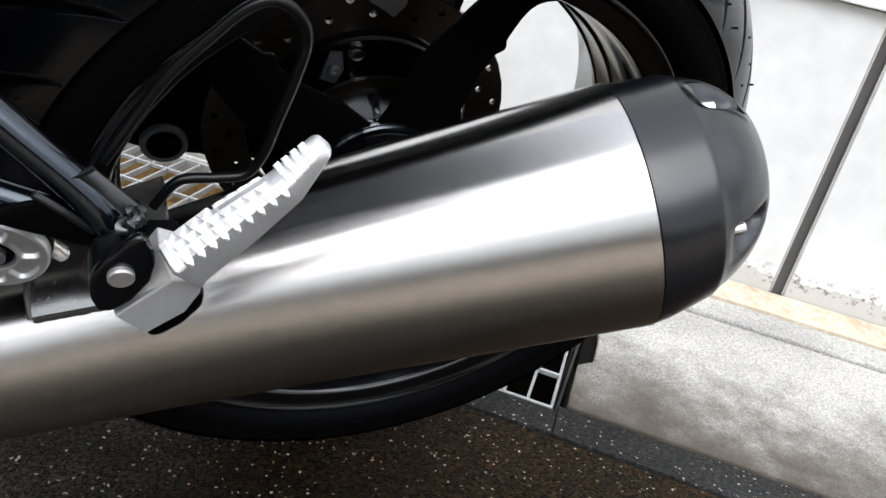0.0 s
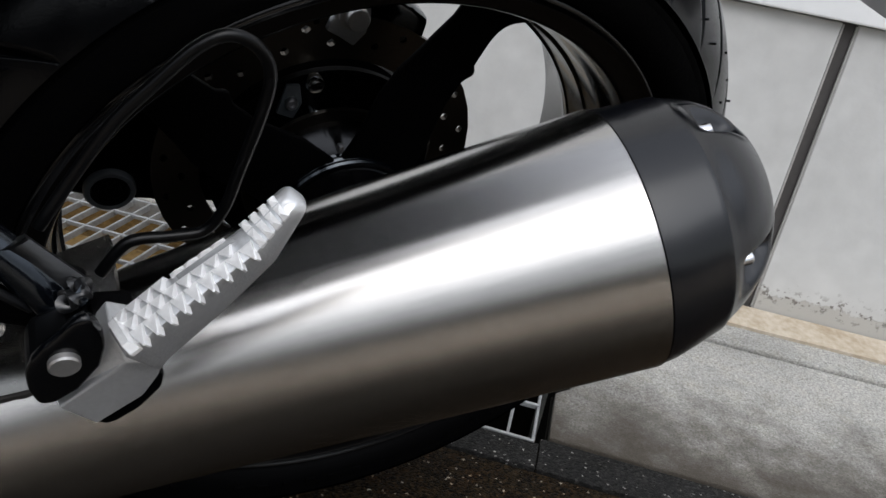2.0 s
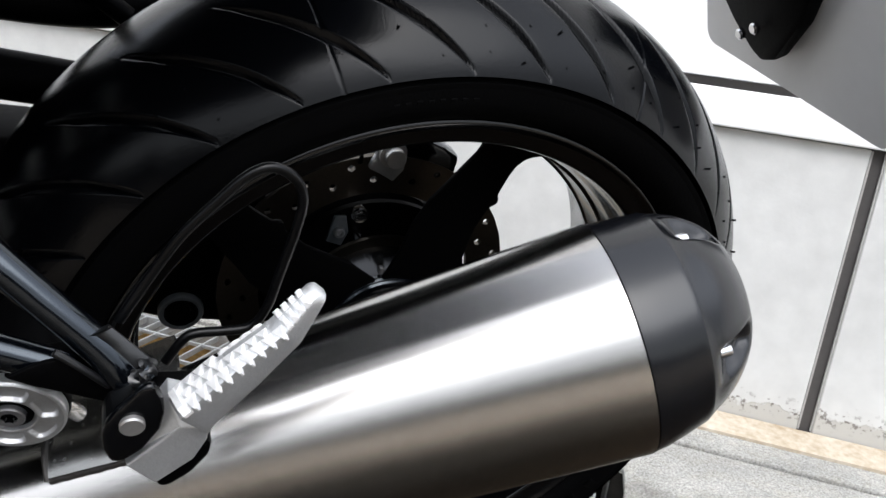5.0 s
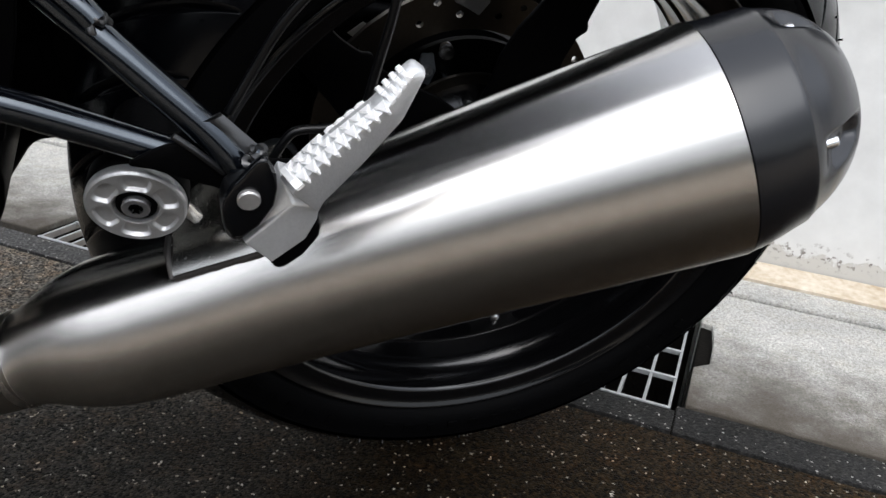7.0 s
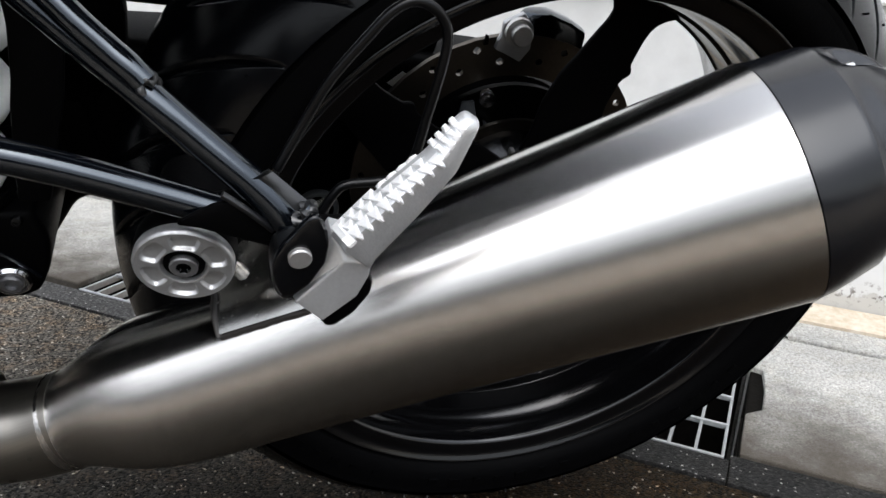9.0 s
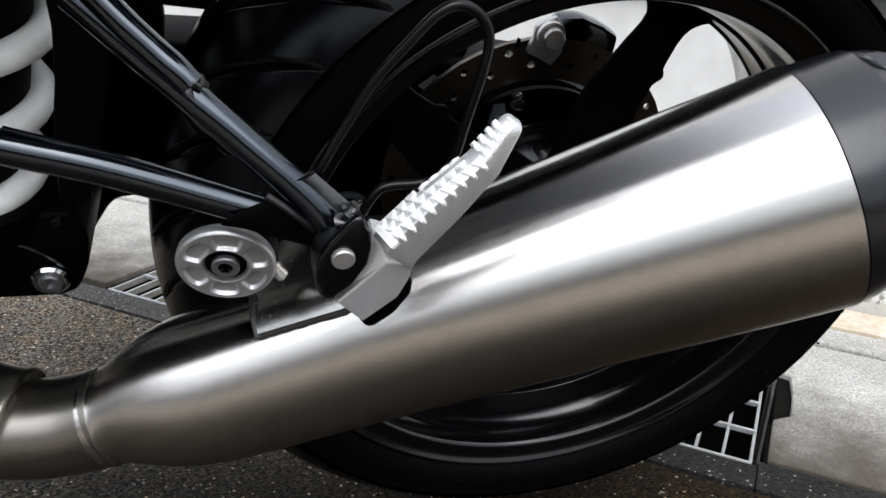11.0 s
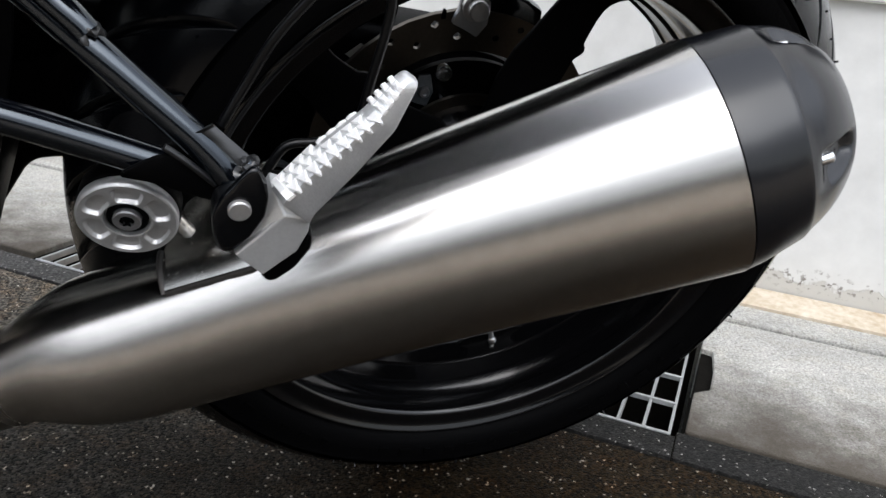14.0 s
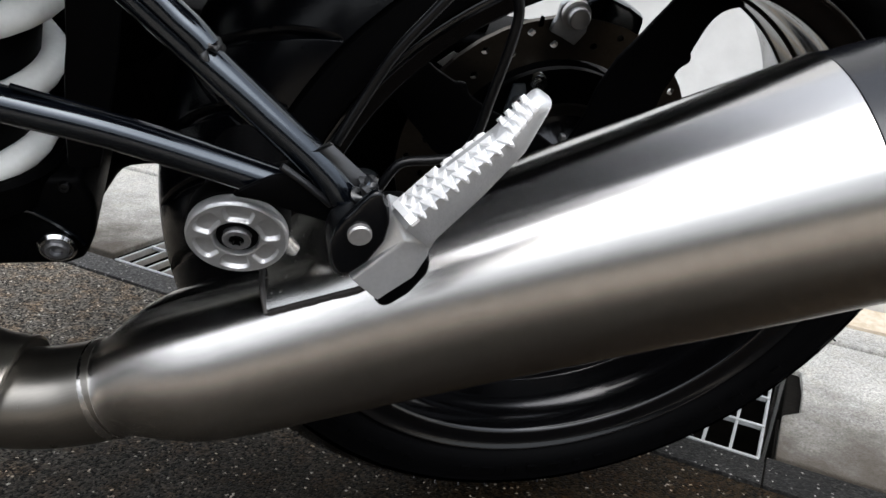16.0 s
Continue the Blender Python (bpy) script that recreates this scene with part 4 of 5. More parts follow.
# saddle bracket welded on the can
def saddle():
    bm, ns, na, rows = bmesh.new(), 22, 26, []
    for i in range(ns + 1):
        row = []
        for k in range(na + 1):
            f = k / na
            s = -0.2800 + 0.034 * max(0.0, f - 0.55) + (0.0725 - 0.034 * max(0.0, f - 0.55)) * i / ns
            phi = radians(28 + 4.5 * min(1.0, max(0.0, (s + 0.28) / 0.05)) - 50 * f)
            r0 = 0.0492 + 0.066 * max(0, s + 0.28) + 0.0012
            rise = 0.042 * max(0.0, f - 0.42) ** 1.6 * (0.45 + 0.55 * math.sin(math.pi * min(1.0, max(0.0, (s + 0.2800) / 0.06)) * 0.5 + 0.2))
            r = r0 + rise + 0.0026 + 0.0010 * (1 - max(0.0, 1 - f / 0.3) ** 2)
            dx = -0.0052 + 0.044 * max(0, s + 0.28)
            row.append(bm.verts.new((r * math.cos(phi) + dx, r * math.sin(phi), s)))
        rows.append(row)
    for a, b in zip(rows, rows[1:]):
        for k in range(na):
            bm.faces.new((a[k], a[k + 1], b[k + 1], b[k]))
    ext = bmesh.ops.extrude_face_region(bm, geom=list(bm.faces))
    for v in ext["geom"]:
        if isinstance(v, bmesh.types.BMVert):
            d = Vector((v.co.x + 0.005, v.co.y, 0)).normalized()
            v.co -= d * 0.0045
    return bm


part("saddle_bracket", saddle(), MATTSTEEL, silencer, "welded steel saddle bracket")
weld, rnd = [], random.Random(3)
for k in range(25):
    z = -0.2806 + 0.0720 * k / 24
    r, a = 0.0494 + 0.066 * max(0, z + 0.28) + rnd.uniform(-0.0003, 0.0003), radians(28.8 + 4.5 * min(1.0, max(0.0, (z + 0.28) / 0.05)) + rnd.uniform(-0.35, 0.35))
    weld.append((r * math.cos(a) - 0.0052 + 0.044 * max(0, z + 0.28), r * math.sin(a), z))
part("weld_seam", sweep(weld, 0.0019, 8, steps=2), DARKSTEEL, silencer, "dark weld bead")
weld = [((0.0512 + 0.0040 * min(1.0, (29 - q) / 16)) * math.cos(radians(q)) - 0.0052, (0.0512 + 0.0040 * min(1.0, (29 - q) / 16)) * math.sin(radians(q)), -0.2812) for q in (29, 22, 14, 6, 1)]
part("weld_seam", sweep(weld, 0.0017, 8), DARKSTEEL, silencer, "dark weld bead")
part("spigot", sweep([SIL.inverted() @ Vector(q) for q in ((-0.2440, -0.1790, 0.1080), (-0.2362, -0.1738, 0.0942))], 0.0042, 16, steps=1), STEEL, silencer, "short steel spigot")

# round alloy bobbin in front of the silencer
bobbin = empty("bobbin", bike, basis((-0.2640, -0.2011, 0.1232), (1, 0, 0), (-0.12, -1, -0.15)))
tagged(bobbin, "round cast aluminium bobbin with pockets")


def bobbin_face():
    bm, n, loops = bmesh.new(), 392, []
    rings = [(-0.0060, 0.0225), (-0.0050, 0.0232), (-0.0010, 0.0234), (0.0003, 0.0230), (0.0010, 0.0221)]
    rings += [(0.0008, 0.0214 - 0.00026 * k) for k in range(40)] + [(0.0005, 0.0107), (-0.0030, 0.0103), (-0.0034, 0.0070), (-0.0034, 0.0005)]
    for s, r in rings:
        lp = []
        for k in range(n):
            a = 2 * math.pi * k / n
            d = abs((a - radians(27) + math.pi / 6) % (math.pi / 3) - math.pi / 6)
            dr, da = abs(r - 0.0160) / 0.0045, d / radians(16.0 + 0.0162 / r * 8.0)
            q = (dr ** 4 + da ** 4) ** 0.25
            deep = 0.0021 * (0.5 - 0.5 * math.cos(math.pi * min(1.0, max(0.0, (1.04 - q) / 0.26)))) if 0.0112 < r < 0.0208 else 0.0
            lp.append(bm.verts.new((r * math.cos(a), r * math.sin(a), s - deep)))
        loops.append(lp)
    for a, b in zip(loops, loops[1:]):
        for k in range(n):
            bm.faces.new((a[k], a[(k + 1) % n], b[(k + 1) % n], b[k]))
    bm.faces.new(loops[-1])
    return bm


part("alloy_cap", bobbin_face(), CASTALU, bobbin, "cast aluminium cap with six pockets", angle=50)
part("rubber_ring", lathe([(-0.016, 0.0200), (-0.016, 0.0236), (-0.0075, 0.0240), (-0.0062, 0.0232), (-0.0058, 0.0200)], 64, closed=True), BLACK, bobbin, "black rubber ring")
part("sleeve", lathe([(-0.060, 0.0180), (-0.014, 0.0195)], 40, start=True, end=True), BLACK, bobbin)
part("washer", lathe([(-0.0034, 0.0096), (-0.0012, 0.0096), (-0.0008, 0.0090), (-0.0008, 0.0070), (-0.0030, 0.0066)], 40), BLACK, bobbin)
bm = lathe([(-0.0034, 0.0062), (0.0012, 0.0066), (0.0018, 0.0060), (0.0018, 0.0036), (-0.0010, 0.0028)], 6 * 6, end=True)
part("bolt", bm, BOLT, bobbin, "dark steel socket bolt")
bm = bmesh.new()
star = [bm.verts.new((rr * math.cos(math.pi * k / 6), rr * math.sin(math.pi * k / 6), 0.0020)) for k in range(12) for rr in (((0.0034, 0.0022)[k % 2]),)]
low = [bm.verts.new(v.co - Vector((0, 0, 0.0024))) for v in star]
for k in range(12):
    bm.faces.new((star[k], star[(k + 1) % 12], low[(k + 1) % 12], low[k]))
bm.faces.new(low)
part("socket", bm, BLACK, bobbin, "star-shaped socket", smooth=False)

# frame tubes and the peg bracket
toY = Matrix.Rotation(radians(90), 4, "X")
part("frame_tube", sweep([(-0.2120, -0.2190, 0.1520), (-0.2182, -0.2160, 0.1583), (-0.2310, -0.2090, 0.1709), (-0.2521, -0.1990, 0.1875), (-0.2701, -0.1900, 0.2012), (-0.2897, -0.1780, 0.2146), (-0.3211, -0.1588, 0.2360)], 0.0076, 28), FRAME, bike, "gloss black frame tube")
part("frame_tube", sweep([(-0.2400, -0.2085, 0.1570), (-0.2495, -0.2070, 0.1592), (-0.2682, -0.2040, 0.1643), (-0.3121, -0.1990, 0.1770), (-0.3535, -0.1920, 0.1840), (-0.4446, -0.1766, 0.1994)], 0.0076, 28), FRAME, bike, "gloss black frame tube")
part("frame_tube", sweep([(-0.2742, -0.1885, 0.2100), (-0.2800, -0.1850, 0.2150), (-0.2880, -0.1800, 0.2205), (-0.2985, -0.1740, 0.2285), (-0.3110, -0.1660, 0.2390), (-0.3260, -0.1570, 0.2510)], 0.0064, 24), FRAME, bike, "gloss black frame tube welded alongside")
bm = bmesh.new()
f = bm.faces.new([bm.verts.new(q) for q in ((-0.3300, -0.1605, 0.2400), (-0.3150, -0.1690, 0.2385), (-0.2900, -0.1830, 0.2195), (-0.2765, -0.1905, 0.2095), (-0.2720, -0.1925, 0.2060), (-0.2790, -0.1865, 0.2045))])
ext = bmesh.ops.extrude_face_region(bm, geom=[f])
for v in ext["geom"]:
    if isinstance(v, bmesh.types.BMVert):
        v.co += Vector((0, 0.004, -0.002))
part("gusset", bm, FRAME, bike, "black gusset plate")
part("gusset", slab([(-0.2660, 0.1500), (-0.2100, 0.1380), (-0.2060, 0.1560), (-0.2300, 0.1700), (-0.2520, 0.1640)], 0.006, Matrix.Translation((0, -0.200, 0)) @ Matrix.Rotation(radians(90), 4, "X"), 0.0015), BLACK, bike, "black gusset plate")
# short folded stay on top of the tube
tl, tr, br, bl = Vector((-0.2349, -0.2117, 0.1775)), Vector((-0.2258, -0.2092, 0.1812)), Vector((-0.2074, -0.2155, 0.1662)), Vector((-0.2178, -0.2180, 0.1631))
n = (tr - tl).cross(bl - tl).normalized()
n = n if n.y < 0 else -n
bm, loops = bmesh.new(), []
for u in (0.0, 0.06, 0.5, 1.0):
    p, q = tl.lerp(bl, u), tr.lerp(br, u)
    lift = 0.0012 if u < 0.03 else 0.0
    ring = [p - n * 0.0035, p + n * lift, p.lerp(q, 0.25) + n * (0.0012 + lift), p.lerp(q, 0.75) + n * (0.0014 + lift), q + n * lift, q - n * 0.0035]
    loops.append([bm.verts.new(v) for v in ring])
for a, b in zip(loops, loops[1:]):
    for k in range(6):
        bm.faces.new((a[k], a[(k + 1) % 6], b[(k + 1) % 6], b[k]))
bm.faces.new(loops[0])
bm.faces.new(loops[-1])
part("stay", bm, SATIN, bike, "short black folded stay", angle=40)


def weld_collar(at, axis, r, bead, n=40):
    """A ring of weld ripples round a tube's end."""
    m, bm, loops, rnd = basis(at, (0.2, 0, 1), axis), bmesh.new(), [], random.Random(7)
    for k in range(n):
        a = 2 * math.pi * k / n
        swell = bead * (0.80 + 0.22 * math.sin(7 * a) + rnd.uniform(-0.10, 0.10))
        loops.append([bm.verts.new(m @ Vector(((r + swell * math.cos(b)) * math.cos(a), (r + swell * math.cos(b)) * math.sin(a), 0.0012 * math.sin(5 * a) + swell * math.sin(b)))) for b in [2 * math.pi * q / 10 for q in range(10)]])
    for k in range(n):
        a, b = loops[k], loops[(k + 1) % n]
        for q in range(10):
            bm.faces.new((a[q], a[(q + 1) % 10], b[(q + 1) % 10], b[q]))
    return bm


END = Vector((0.72, -0.28, -0.63))
part("weld_bead", weld_collar((-0.2740, -0.1888, 0.2095), (-0.6, 0.45, 0.6), 0.0046, 0.0024), SATIN, bike, "rippled black weld bead")
part("weld_bead", weld_collar((-0.2124, -0.2250, 0.1686), END, 0.0044, 0.0030), SATIN, bike, "rippled black weld bead")
part("tube_end", lathe([(-0.002, 0.0050), (0.000, 0.0054), (0.003, 0.0046), (0.0045, 0.0025), (0.0048, 0.0004)], 24, end=True), FRAME, bike, m=basis((-0.2120, -0.2252, 0.1690), (1, 0, 0), END))
part("gusset", slab([(-0.2500, 0.1690), (-0.2416, 0.1710), (-0.2240, 0.1541), (-0.2200, 0.1491), (-0.2236, 0.1444), (-0.2536, 0.1560), (-0.2640, 0.1610), (-0.2560, 0.1660)], 0.003, Matrix.Translation((0, -0.2150, 0)) @ toY, 0.0012), BLACK, bike, "black plate over the tube's end")
part("weld_bead", sweep([(-0.2462, -0.2175, 0.1742), (-0.2420, -0.2180, 0.1712), (-0.2363, -0.2185, 0.1666), (-0.2300, -0.2185, 0.1606), (-0.2248, -0.2180, 0.1553)], 0.0017, 10), SATIN, bike, "black weld bead between the tubes")
part("lip", sweep([(-0.3479, -0.1950, 0.1937), (-0.3075, -0.1985, 0.1830), (-0.2700, -0.2020, 0.1712)], 0.0011, 8), FRAME, bike, "thin seam along the tube")
part("hook_loop", sweep([(-0.2215, -0.1950, 0.1720), (-0.2100, -0.1910, 0.1930), (-0.1990, -0.1900, 0.2140), (-0.1850, -0.1895, 0.2330), (-0.1740, -0.1890, 0.2460), (-0.1640, -0.1885, 0.2505), (-0.1540, -0.1885, 0.2460), (-0.1485, -0.1885, 0.2360), (-0.1490, -0.1890, 0.2200), (-0.1530, -0.1895, 0.1940), (-0.1560, -0.1900, 0.1760), (-0.1620, -0.1900, 0.1640), (-0.1740, -0.1900, 0.1612), (-0.1870, -0.1900, 0.1600), (-0.1930, -0.1905, 0.1560), (-0.2000, -0.1930, 0.1450)], 0.0024, 14), HOOK, bike, "bent black wire hook loop")

peg = empty("passenger_peg", bike)
tagged(peg, "cast aluminium passenger footpeg folded up on its bracket")
BR = [(-0.2281, 0.1585), (-0.2266, 0.1658), (-0.2232, 0.1722), (-0.2205, 0.1751), (-0.2170, 0.1802), (-0.2145, 0.1835), (-0.2113, 0.1857), (-0.2088, 0.1834), (-0.2063, 0.1781), (-0.2051, 0.1696), (-0.2061, 0.1604), (-0.2122, 0.1492), (-0.2188, 0.1434), (-0.2242, 0.1432), (-0.2272, 0.1508)]
part("clevis", slab(BR, 0.0050, Matrix.Translation((0, -0.2455, 0)) @ toY, 0.0022, 3), CLEVIS, peg, "black clevis plate")
part("clevis", slab([(x * 0.98 - 0.0042, min(z * 0.96 - 0.0018, 0.1560 + 0.3 * (z - 0.16))) for x, z in BR], 0.0232, Matrix.Translation((0, -0.2220, 0)) @ toY, 0.0040, 3), HOOK, peg, "black clevis body behind the plate")

part("pin", lathe([(0, 0.0049), (0.0019, 0.0049), (0.0025, 0.0043), (0.0025, 0.0004)], 24, end=True), PIN, peg, "satin steel pivot pin", m=basis((-0.2171, -0.2505, 0.1655), (1, 0, 0), (0, -1, 0)))
FRONT = [(-0.2181, 0.1400), (-0.2058, 0.1277), (-0.1915, 0.1410), (-0.1872, 0.1522), (-0.1872, 0.1590), (-0.1978, 0.1608)]
BACK = [(-0.2188, 0.1382), (-0.2058, 0.1264), (-0.1905, 0.1398), (-0.1860, 0.1512), (-0.1860, 0.1640), (-0.2032, 0.1705)]
bm = bmesh.new()
loops = [[bm.verts.new((x, y, z)) for x, z in ring] for y, ring in ((-0.2495, FRONT), (-0.2430, BACK), (-0.2300, BACK))]
for a, b in zip(loops, loops[1:]):
    for k in range(6):
        bm.faces.new((a[k], a[(k + 1) % 6], b[(k + 1) % 6], b[k]))
bm.faces.new(loops[0])
bm.faces.new(loops[-1])
bmesh.ops.bevel(bm, geom=list(bm.edges), offset=0.0007, segments=2, affect="EDGES", profile=0.5)
part("peg_block", bm, ALU, peg, "square aluminium block", smooth=False)
part("knuckle", block((-0.2080, -0.2320, 0.1480), (-0.1930, -0.2200, 0.1660), 0.003), BLACK, peg, "black hinge knuckle")
PAD = [(-0.2059, 0.1244), (-0.2050, 0.1200), (-0.2000, 0.1184), (-0.1905, 0.1268), (-0.1836, 0.1385), (-0.1836, 0.1462), (-0.1877, 0.1481)]
part("pad", slab(PAD, 0.016, Matrix.Translation((0, -0.2295, 0)) @ toY, 0.003), BLACK, peg, "black rubber stop pad")


def peg_bar():
    """Tapering bar: tread edge, ridge and lower edge at four stations."""
    st = [((-0.2041, -0.2422, 0.1699), (-0.2001, -0.2560, 0.1714), (-0.1876, -0.2525, 0.1581)),
          ((-0.2010, -0.2422, 0.1744), (-0.1977, -0.2560, 0.1769), (-0.1857, -0.2525, 0.1636)),
          ((-0.1857, -0.2410, 0.1923), (-0.1817, -0.2530, 0.1925), (-0.1698, -0.2500, 0.1826)),
          ((-0.1681, -0.2395, 0.2089), (-0.1635, -0.2490, 0.2085), (-0.1546, -0.2462, 0.2019)),
          ((-0.1576, -0.2380, 0.2218), (-0.1544, -0.2450, 0.2204), (-0.1476, -0.2425, 0.2183))]
    bm, loops = bmesh.new(), []
    for U, Rg, Lo in st:
        U, Rg, Lo = Vector(U), Vector(Rg), Vector(Lo)
        ring = [U, Rg, Lo, Lo + Vector((0, 0.006, 0)), U + (Lo - Rg) * 0.6 + Vector((0, 0.005, 0))]
        loops.append([bm.verts.new(q) for q in ring])
    tip = [v.co.copy() for v in loops[-1]]
    mid = sum(tip, Vector()) / 5
    out = (tip[1] - Vector(st[-2][1])).normalized()
    for grow, shrink in ((0.0028, 0.88), (0.0044, 0.60)):
        loops.append([bm.verts.new(mid + (q - mid) * shrink + out * grow) for q in tip])
    for a, b in zip(loops, loops[1:]):
        for k in range(5):
            bm.faces.new((a[k], a[(k + 1) % 5], b[(k + 1) % 5], b[k]))
    bm.faces.new(loops[0])
    bm.faces.new(loops[-1])
    bmesh.ops.recalc_face_normals(bm, faces=bm.faces)
    bmesh.ops.bevel(bm, geom=list(bm.edges), offset=0.0010, segments=2, affect="EDGES", profile=0.5)
    return bm, st


bm, st = peg_bar()
part("peg_bar", bm, ALU, peg, "tapering aluminium bar", angle=30)


def along(d):
    """Tread edge and ridge at the distance d along the ridge, from the root of the teeth."""
    for i in range(1, len(st) - 1):
        run = (Vector(st[i + 1][1]) - Vector(st[i][1])).length
        if d <= run or i == len(st) - 2:
            break
        d -= run
    return [Vector(st[i][q]).lerp(Vector(st[i + 1][q]), d / run) for q in (0, 1)]


def tooth(d0, d1, v0, v1, high, tops=0.06, out=0.45, name="tooth", lift=0.0, material=None):
    """A stud between two distances along and two shares across; its top leans out by its share of the width."""
    (u0, r0), (u1, r1) = along(d0), along(d1)
    n = (r0 - u0).cross(u1 - u0).normalized()
    n = n if n.z > 0 else -n
    quad = [u0.lerp(r0, v0) + n * lift, u0.lerp(r0, v1) + n * lift, u1.lerp(r1, v1) + n * lift, u1.lerp(r1, v0) + n * lift]
    bm, c = bmesh.new(), sum(quad, Vector()) / 4
    over = (quad[1] + quad[2] - quad[0] - quad[3]) / 2 * out
    base = [bm.verts.new(p - n * 0.0012) for p in quad]
    foot = [bm.verts.new(p + n * 0.0002) for p in quad]
    top = [bm.verts.new(c + (p - c) * tops + over + n * high) for p in quad]
    for lo, hi in ((base, foot), (foot, top)):
        for e in range(4):
            bm.faces.new((lo[e], lo[(e + 1) % 4], hi[(e + 1) % 4], hi[e]))
    bm.faces.new(top)
    part(name, bm, material or TOOTH, peg, smooth=False)


def point(d, v, h):
    """A place on the tread: along the bar, across it (0 tread edge, 1 ridge) and above it."""
    (u, r), (u1, r1) = along(d), along(d + 0.001)
    n = (r - u).cross(u1 - u).normalized()
    return u.lerp(r, v) + (n if n.z > 0 else -n) * h


def fang(d, wide, v0, v1, low, high):
    """A three-sided tooth that points outwards, its top sloping up to the point."""
    bm, loops = bmesh.new(), []
    plan = [(-0.5, v0, low), (0.5, v0, low), (0.07, v1, high), (-0.07, v1, high)]
    mid = v0 + 0.4 * (v1 - v0)
    for grow, drop in ((1.0, 0.0030), (1.0, 0.0003), (0.84, 0.0)):
        loops.append([bm.verts.new(point(d + wide * q * grow, mid + (v - mid) * grow, h - drop)) for q, v, h in plan])
    for lo, hi in zip(loops, loops[1:]):
        for e in range(4):
            bm.faces.new((lo[e], lo[(e + 1) % 4], hi[(e + 1) % 4], hi[e]))
    bm.faces.new(loops[-1])
    bmesh.ops.recalc_face_normals(bm, faces=bm.faces)
    part("tooth", bm, TOOTH, peg, smooth=False)


# teeth: a lump at the root, two rows along the ridge, a third one at the root, slot, small teeth and ridges at the tip
PITCH = 0.00541
tooth(-0.0026, 0.0012, -0.06, 1.14, 0.0030, 0.70, 0.0, "end_stop")
for k in range(9):
    d = 0.0035 + PITCH * k
    fang(d, PITCH * 0.98, 0.60, 1.24, 0.0010, 0.0018)
    if k < 8:
        fang(d - 0.0001, PITCH * 0.98, 0.27, 0.66, 0.0012, 0.0026)
    if k < 4:
        fang(d - 0.0020, PITCH * 0.98, -0.10, 0.31, 0.0012, 0.0028)
    elif k < 8:
        tooth(d - 0.0030, d + 0.0022, -0.07, 0.06, 0.0016, 0.10, 0.0)
# Recessed slot as a flat darker strip; its shade is in the grey.
tooth(0.0236, 0.0455, 0.07, 0.25, 0.0004, 0.94, 0.0, "rail", material=CASTALU)
for d in (0.0512, 0.0549, 0.0586, 0.0622):
    tooth(d - 0.0012, d + 0.0013, -0.12, 0.25, 0.0026, 0.22, 0.05, "ridge")
    tooth(d - 0.0012, d + 0.0013, 0.32, 1.02, 0.0026, 0.26, 0.14, "ridge")

# shock absorber and gearbox at the front
shock = empty("shock_absorber", bike)
tagged(shock, "shock absorber with a white coil spring")
turns, pts = 4.9, []
base_c, top_c = Vector((-0.4330, 0.0, 0.046)), Vector((-0.3750, -0.010, 0.300))
for k in range(int(turns * 24) + 1):
    a = 2 * math.pi * k / 24 - 1.1
    c = base_c.lerp(top_c, k / (turns * 24))
    pts.append(c + Vector((0.0440 * math.cos(a), 0.0440 * math.sin(a), 0)))
part("spring", sweep(pts, 0.0095, 14, steps=1), SPRING, shock, "white coil spring")
part("spring_seat", lathe([(0.020, 0.050), (0.046, 0.058), (0.050, 0.056), (0.050, 0.02)], 40, start=True, end=True), BLACK, shock, "black spring seat", m=Matrix.Translation((-0.432, 0, -0.006)))
part("damper", sweep([base_c - Vector((0, 0, 0.04)), top_c], 0.031, 24, steps=1), BLACK, shock, "black damper body")
part("shock_guard", slab([(-0.3530, 0.2011), (-0.3520, 0.1761), (-0.3552, 0.1435), (-0.3580, 0.1283), (-0.3622, 0.0939), (-0.3645, 0.0611), (-0.3458, 0.0609), (-0.3292, 0.1324), (-0.3196, 0.2026)], 0.008, Matrix.Translation((0, -0.047, 0)) @ toY, 0.002), BLACK, bike, "black guard beside the shock absorber")
part("gearbox", slab([(-0.60, 0.034), (-0.3640, 0.036), (-0.3560, 0.012), (-0.3590, -0.012), (-0.3680, -0.034), (-0.3800, -0.0395), (-0.60, -0.042)], 0.120, Matrix.Translation((0, 0.090, 0)) @ toY, 0.006, 3), BLACK, bike, "black gearbox housing")
part("cover_bolt", lathe([(0.0, 0.0042), (0.0022, 0.0038), (0.0030, 0.0030), (0.0030, 0.0016), (0.0018, 0.0014)], 20, end=True), HOOK, bike, "black socket bolt", m=basis((-0.3736, -0.0310, 0.0302), (1, 0, 0), (0, -1, 0.1)))
part("cover_lip", sweep([(-0.4317, -0.0310, 0.0123), (-0.4215, -0.0310, 0.0120), (-0.4006, -0.0310, 0.0104), (-0.3878, -0.0310, 0.0028), (-0.3727, -0.0310, -0.0107), (-0.3665, -0.0310, -0.0189)], 0.0016, 8), FRAME, bike)
bm = lathe([(0.0, 0.0130), (0.0030, 0.0130), (0.0052, 0.0112), (0.0052, 0.0100), (0.0035, 0.0090), (0.0034, 0.0010)], 36, end=True)
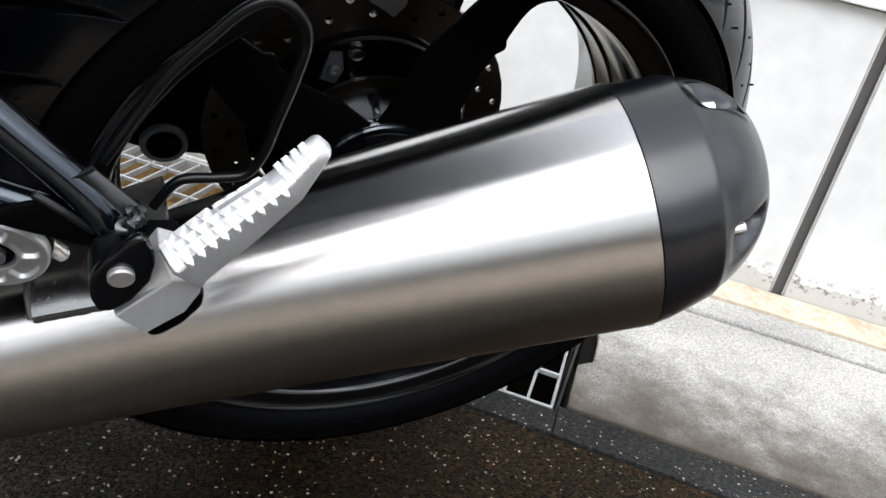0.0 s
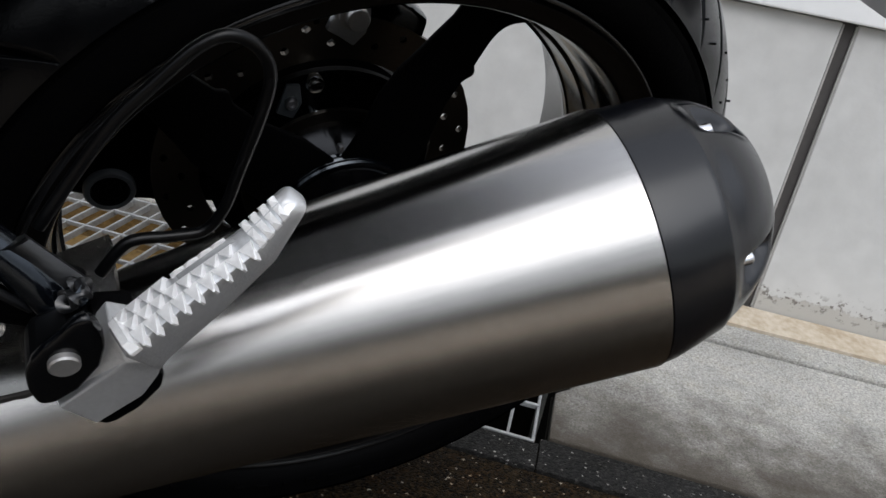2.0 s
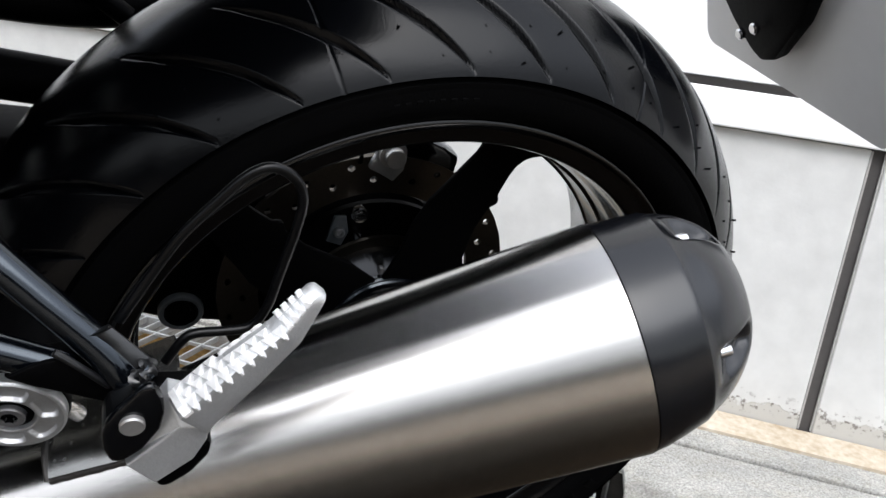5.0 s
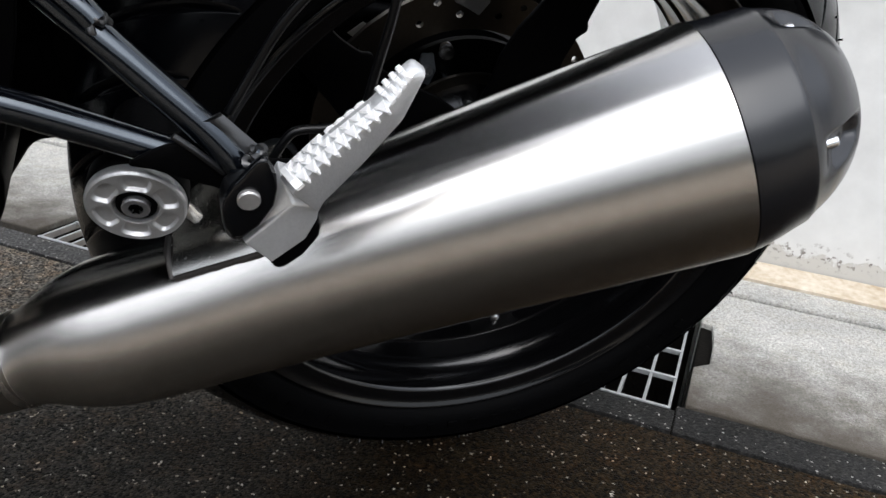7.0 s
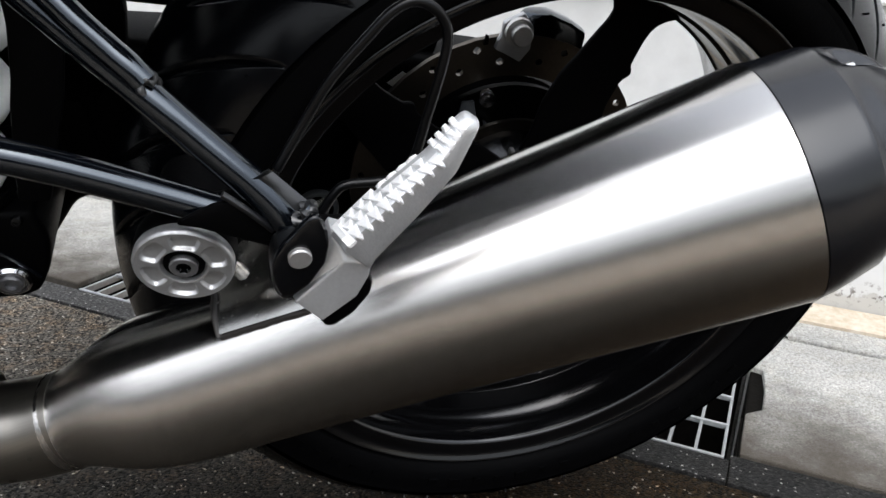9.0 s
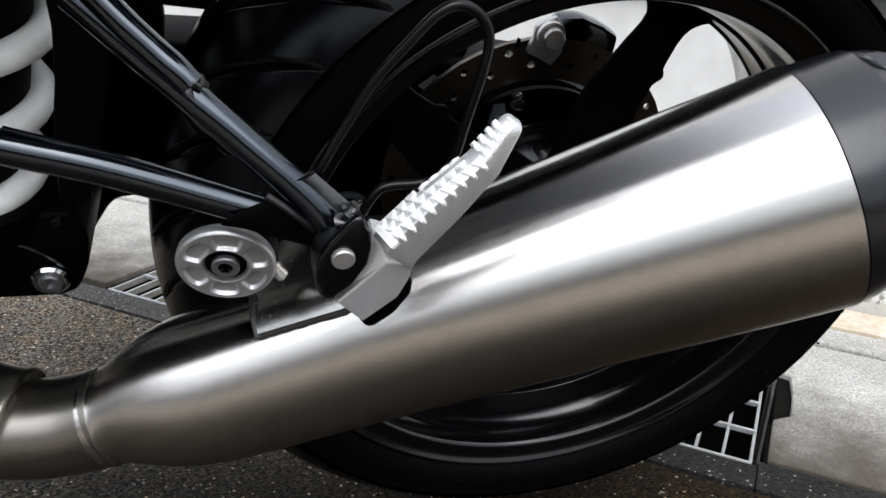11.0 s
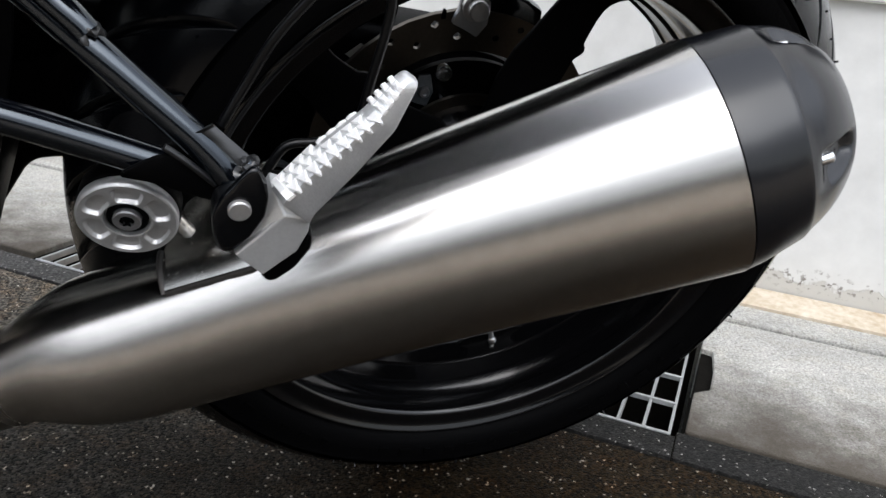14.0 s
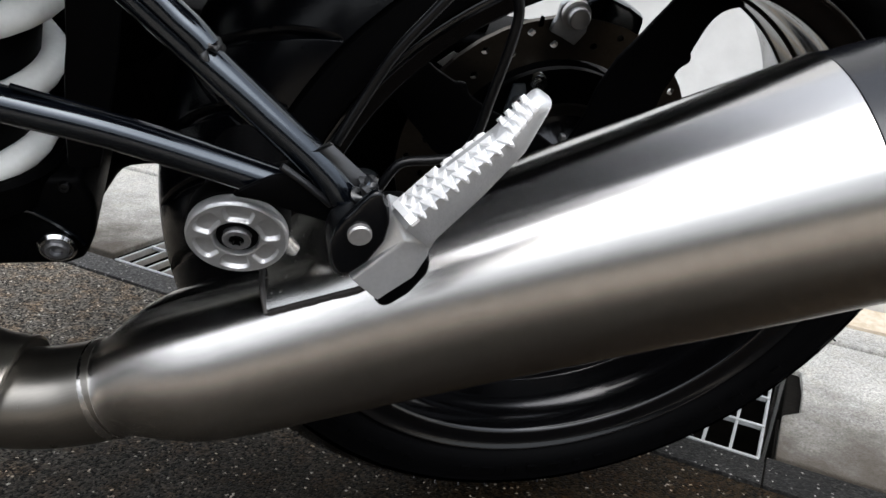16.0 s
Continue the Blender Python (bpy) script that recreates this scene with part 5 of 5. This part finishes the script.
part("pivot_bolt", bm, CHROME, bike, "bright flanged pivot bolt", m=basis((-0.3845, -0.0305, -0.0200), (1, 0, 0), (0, -1, -0.1)))
part("bolt_head", lathe([(0.0033, 0.0080), (0.0062, 0.0078), (0.0072, 0.0066), (0.0072, 0.0042), (0.0045, 0.0036)], 36, end=True), BOLT, bike, "dark socket bolt head", m=basis((-0.3845, -0.0305, -0.0200), (1, 0, 0), (0, -1, -0.1)))
part("cross_frame", slab([(-0.62, 0.045), (-0.330, 0.050), (-0.306, 0.080), (-0.303, 0.125), (-0.312, 0.22), (-0.345, 0.33), (-0.62, 0.36)], 0.02, Matrix.Translation((0, 0.110, 0)) @ toY, 0.004), BLACK, bike, "black frame plate behind the shock")
part("inner_guard", sweep([(-0.325, 0.10, 0.00), (-0.338, 0.10, 0.06)], 0.012, 12), BLACK, bike)

# engine bulk further to the front, mostly out of view, added to block light
part("engine", slab([(-1.25, -0.12), (-0.62, -0.10), (-0.60, 0.36), (-1.25, 0.42)], 0.40, Matrix.Translation((0, 0.20, 0)) @ toY, 0.02, 3), BLACK, bike, "black engine block, added to block light")
part("cylinder", slab([(-1.10, 0.00), (-0.78, 0.00), (-0.76, 0.20), (-1.10, 0.22)], 0.20, Matrix.Translation((0, -0.20, 0)) @ toY, 0.02, 3), BLACK, bike, "black engine cylinder, added to block light")
# side cover and tank out of view, more bulk against the sky's light
part("side_cover", slab([(-0.75, 0.370), (-0.24, 0.370), (-0.21, 0.40), (-0.24, 0.50), (-0.75, 0.55)], 0.06, Matrix.Translation((0, -0.172, 0)) @ toY, 0.015, 3), BLACK, bike, "black side cover under the seat, out of view, added to block light")
part("fuel_tank", slab([(-1.25, 0.42), (-0.70, 0.42), (-0.60, 0.50), (-0.62, 0.66), (-0.80, 0.76), (-1.10, 0.74), (-1.25, 0.60)], 0.38, Matrix.Translation((0, 0.19, 0)) @ toY, 0.05, 4), BLACK, bike, "black fuel tank, out of view, added to block light")
# seat and tail over the wheel, out of view, added to shade it
part("tail", slab([(-0.75, 0.335), (-0.25, 0.345), (-0.17, 0.385), (-0.12, 0.44), (-0.09, 0.49), (-0.11, 0.55), (-0.75, 0.60)], 0.34, Matrix.Translation((0, 0.17, 0)) @ toY, 0.02, 3), BLACK, bike, "black seat and tail, out of view, added to shade the wheel")
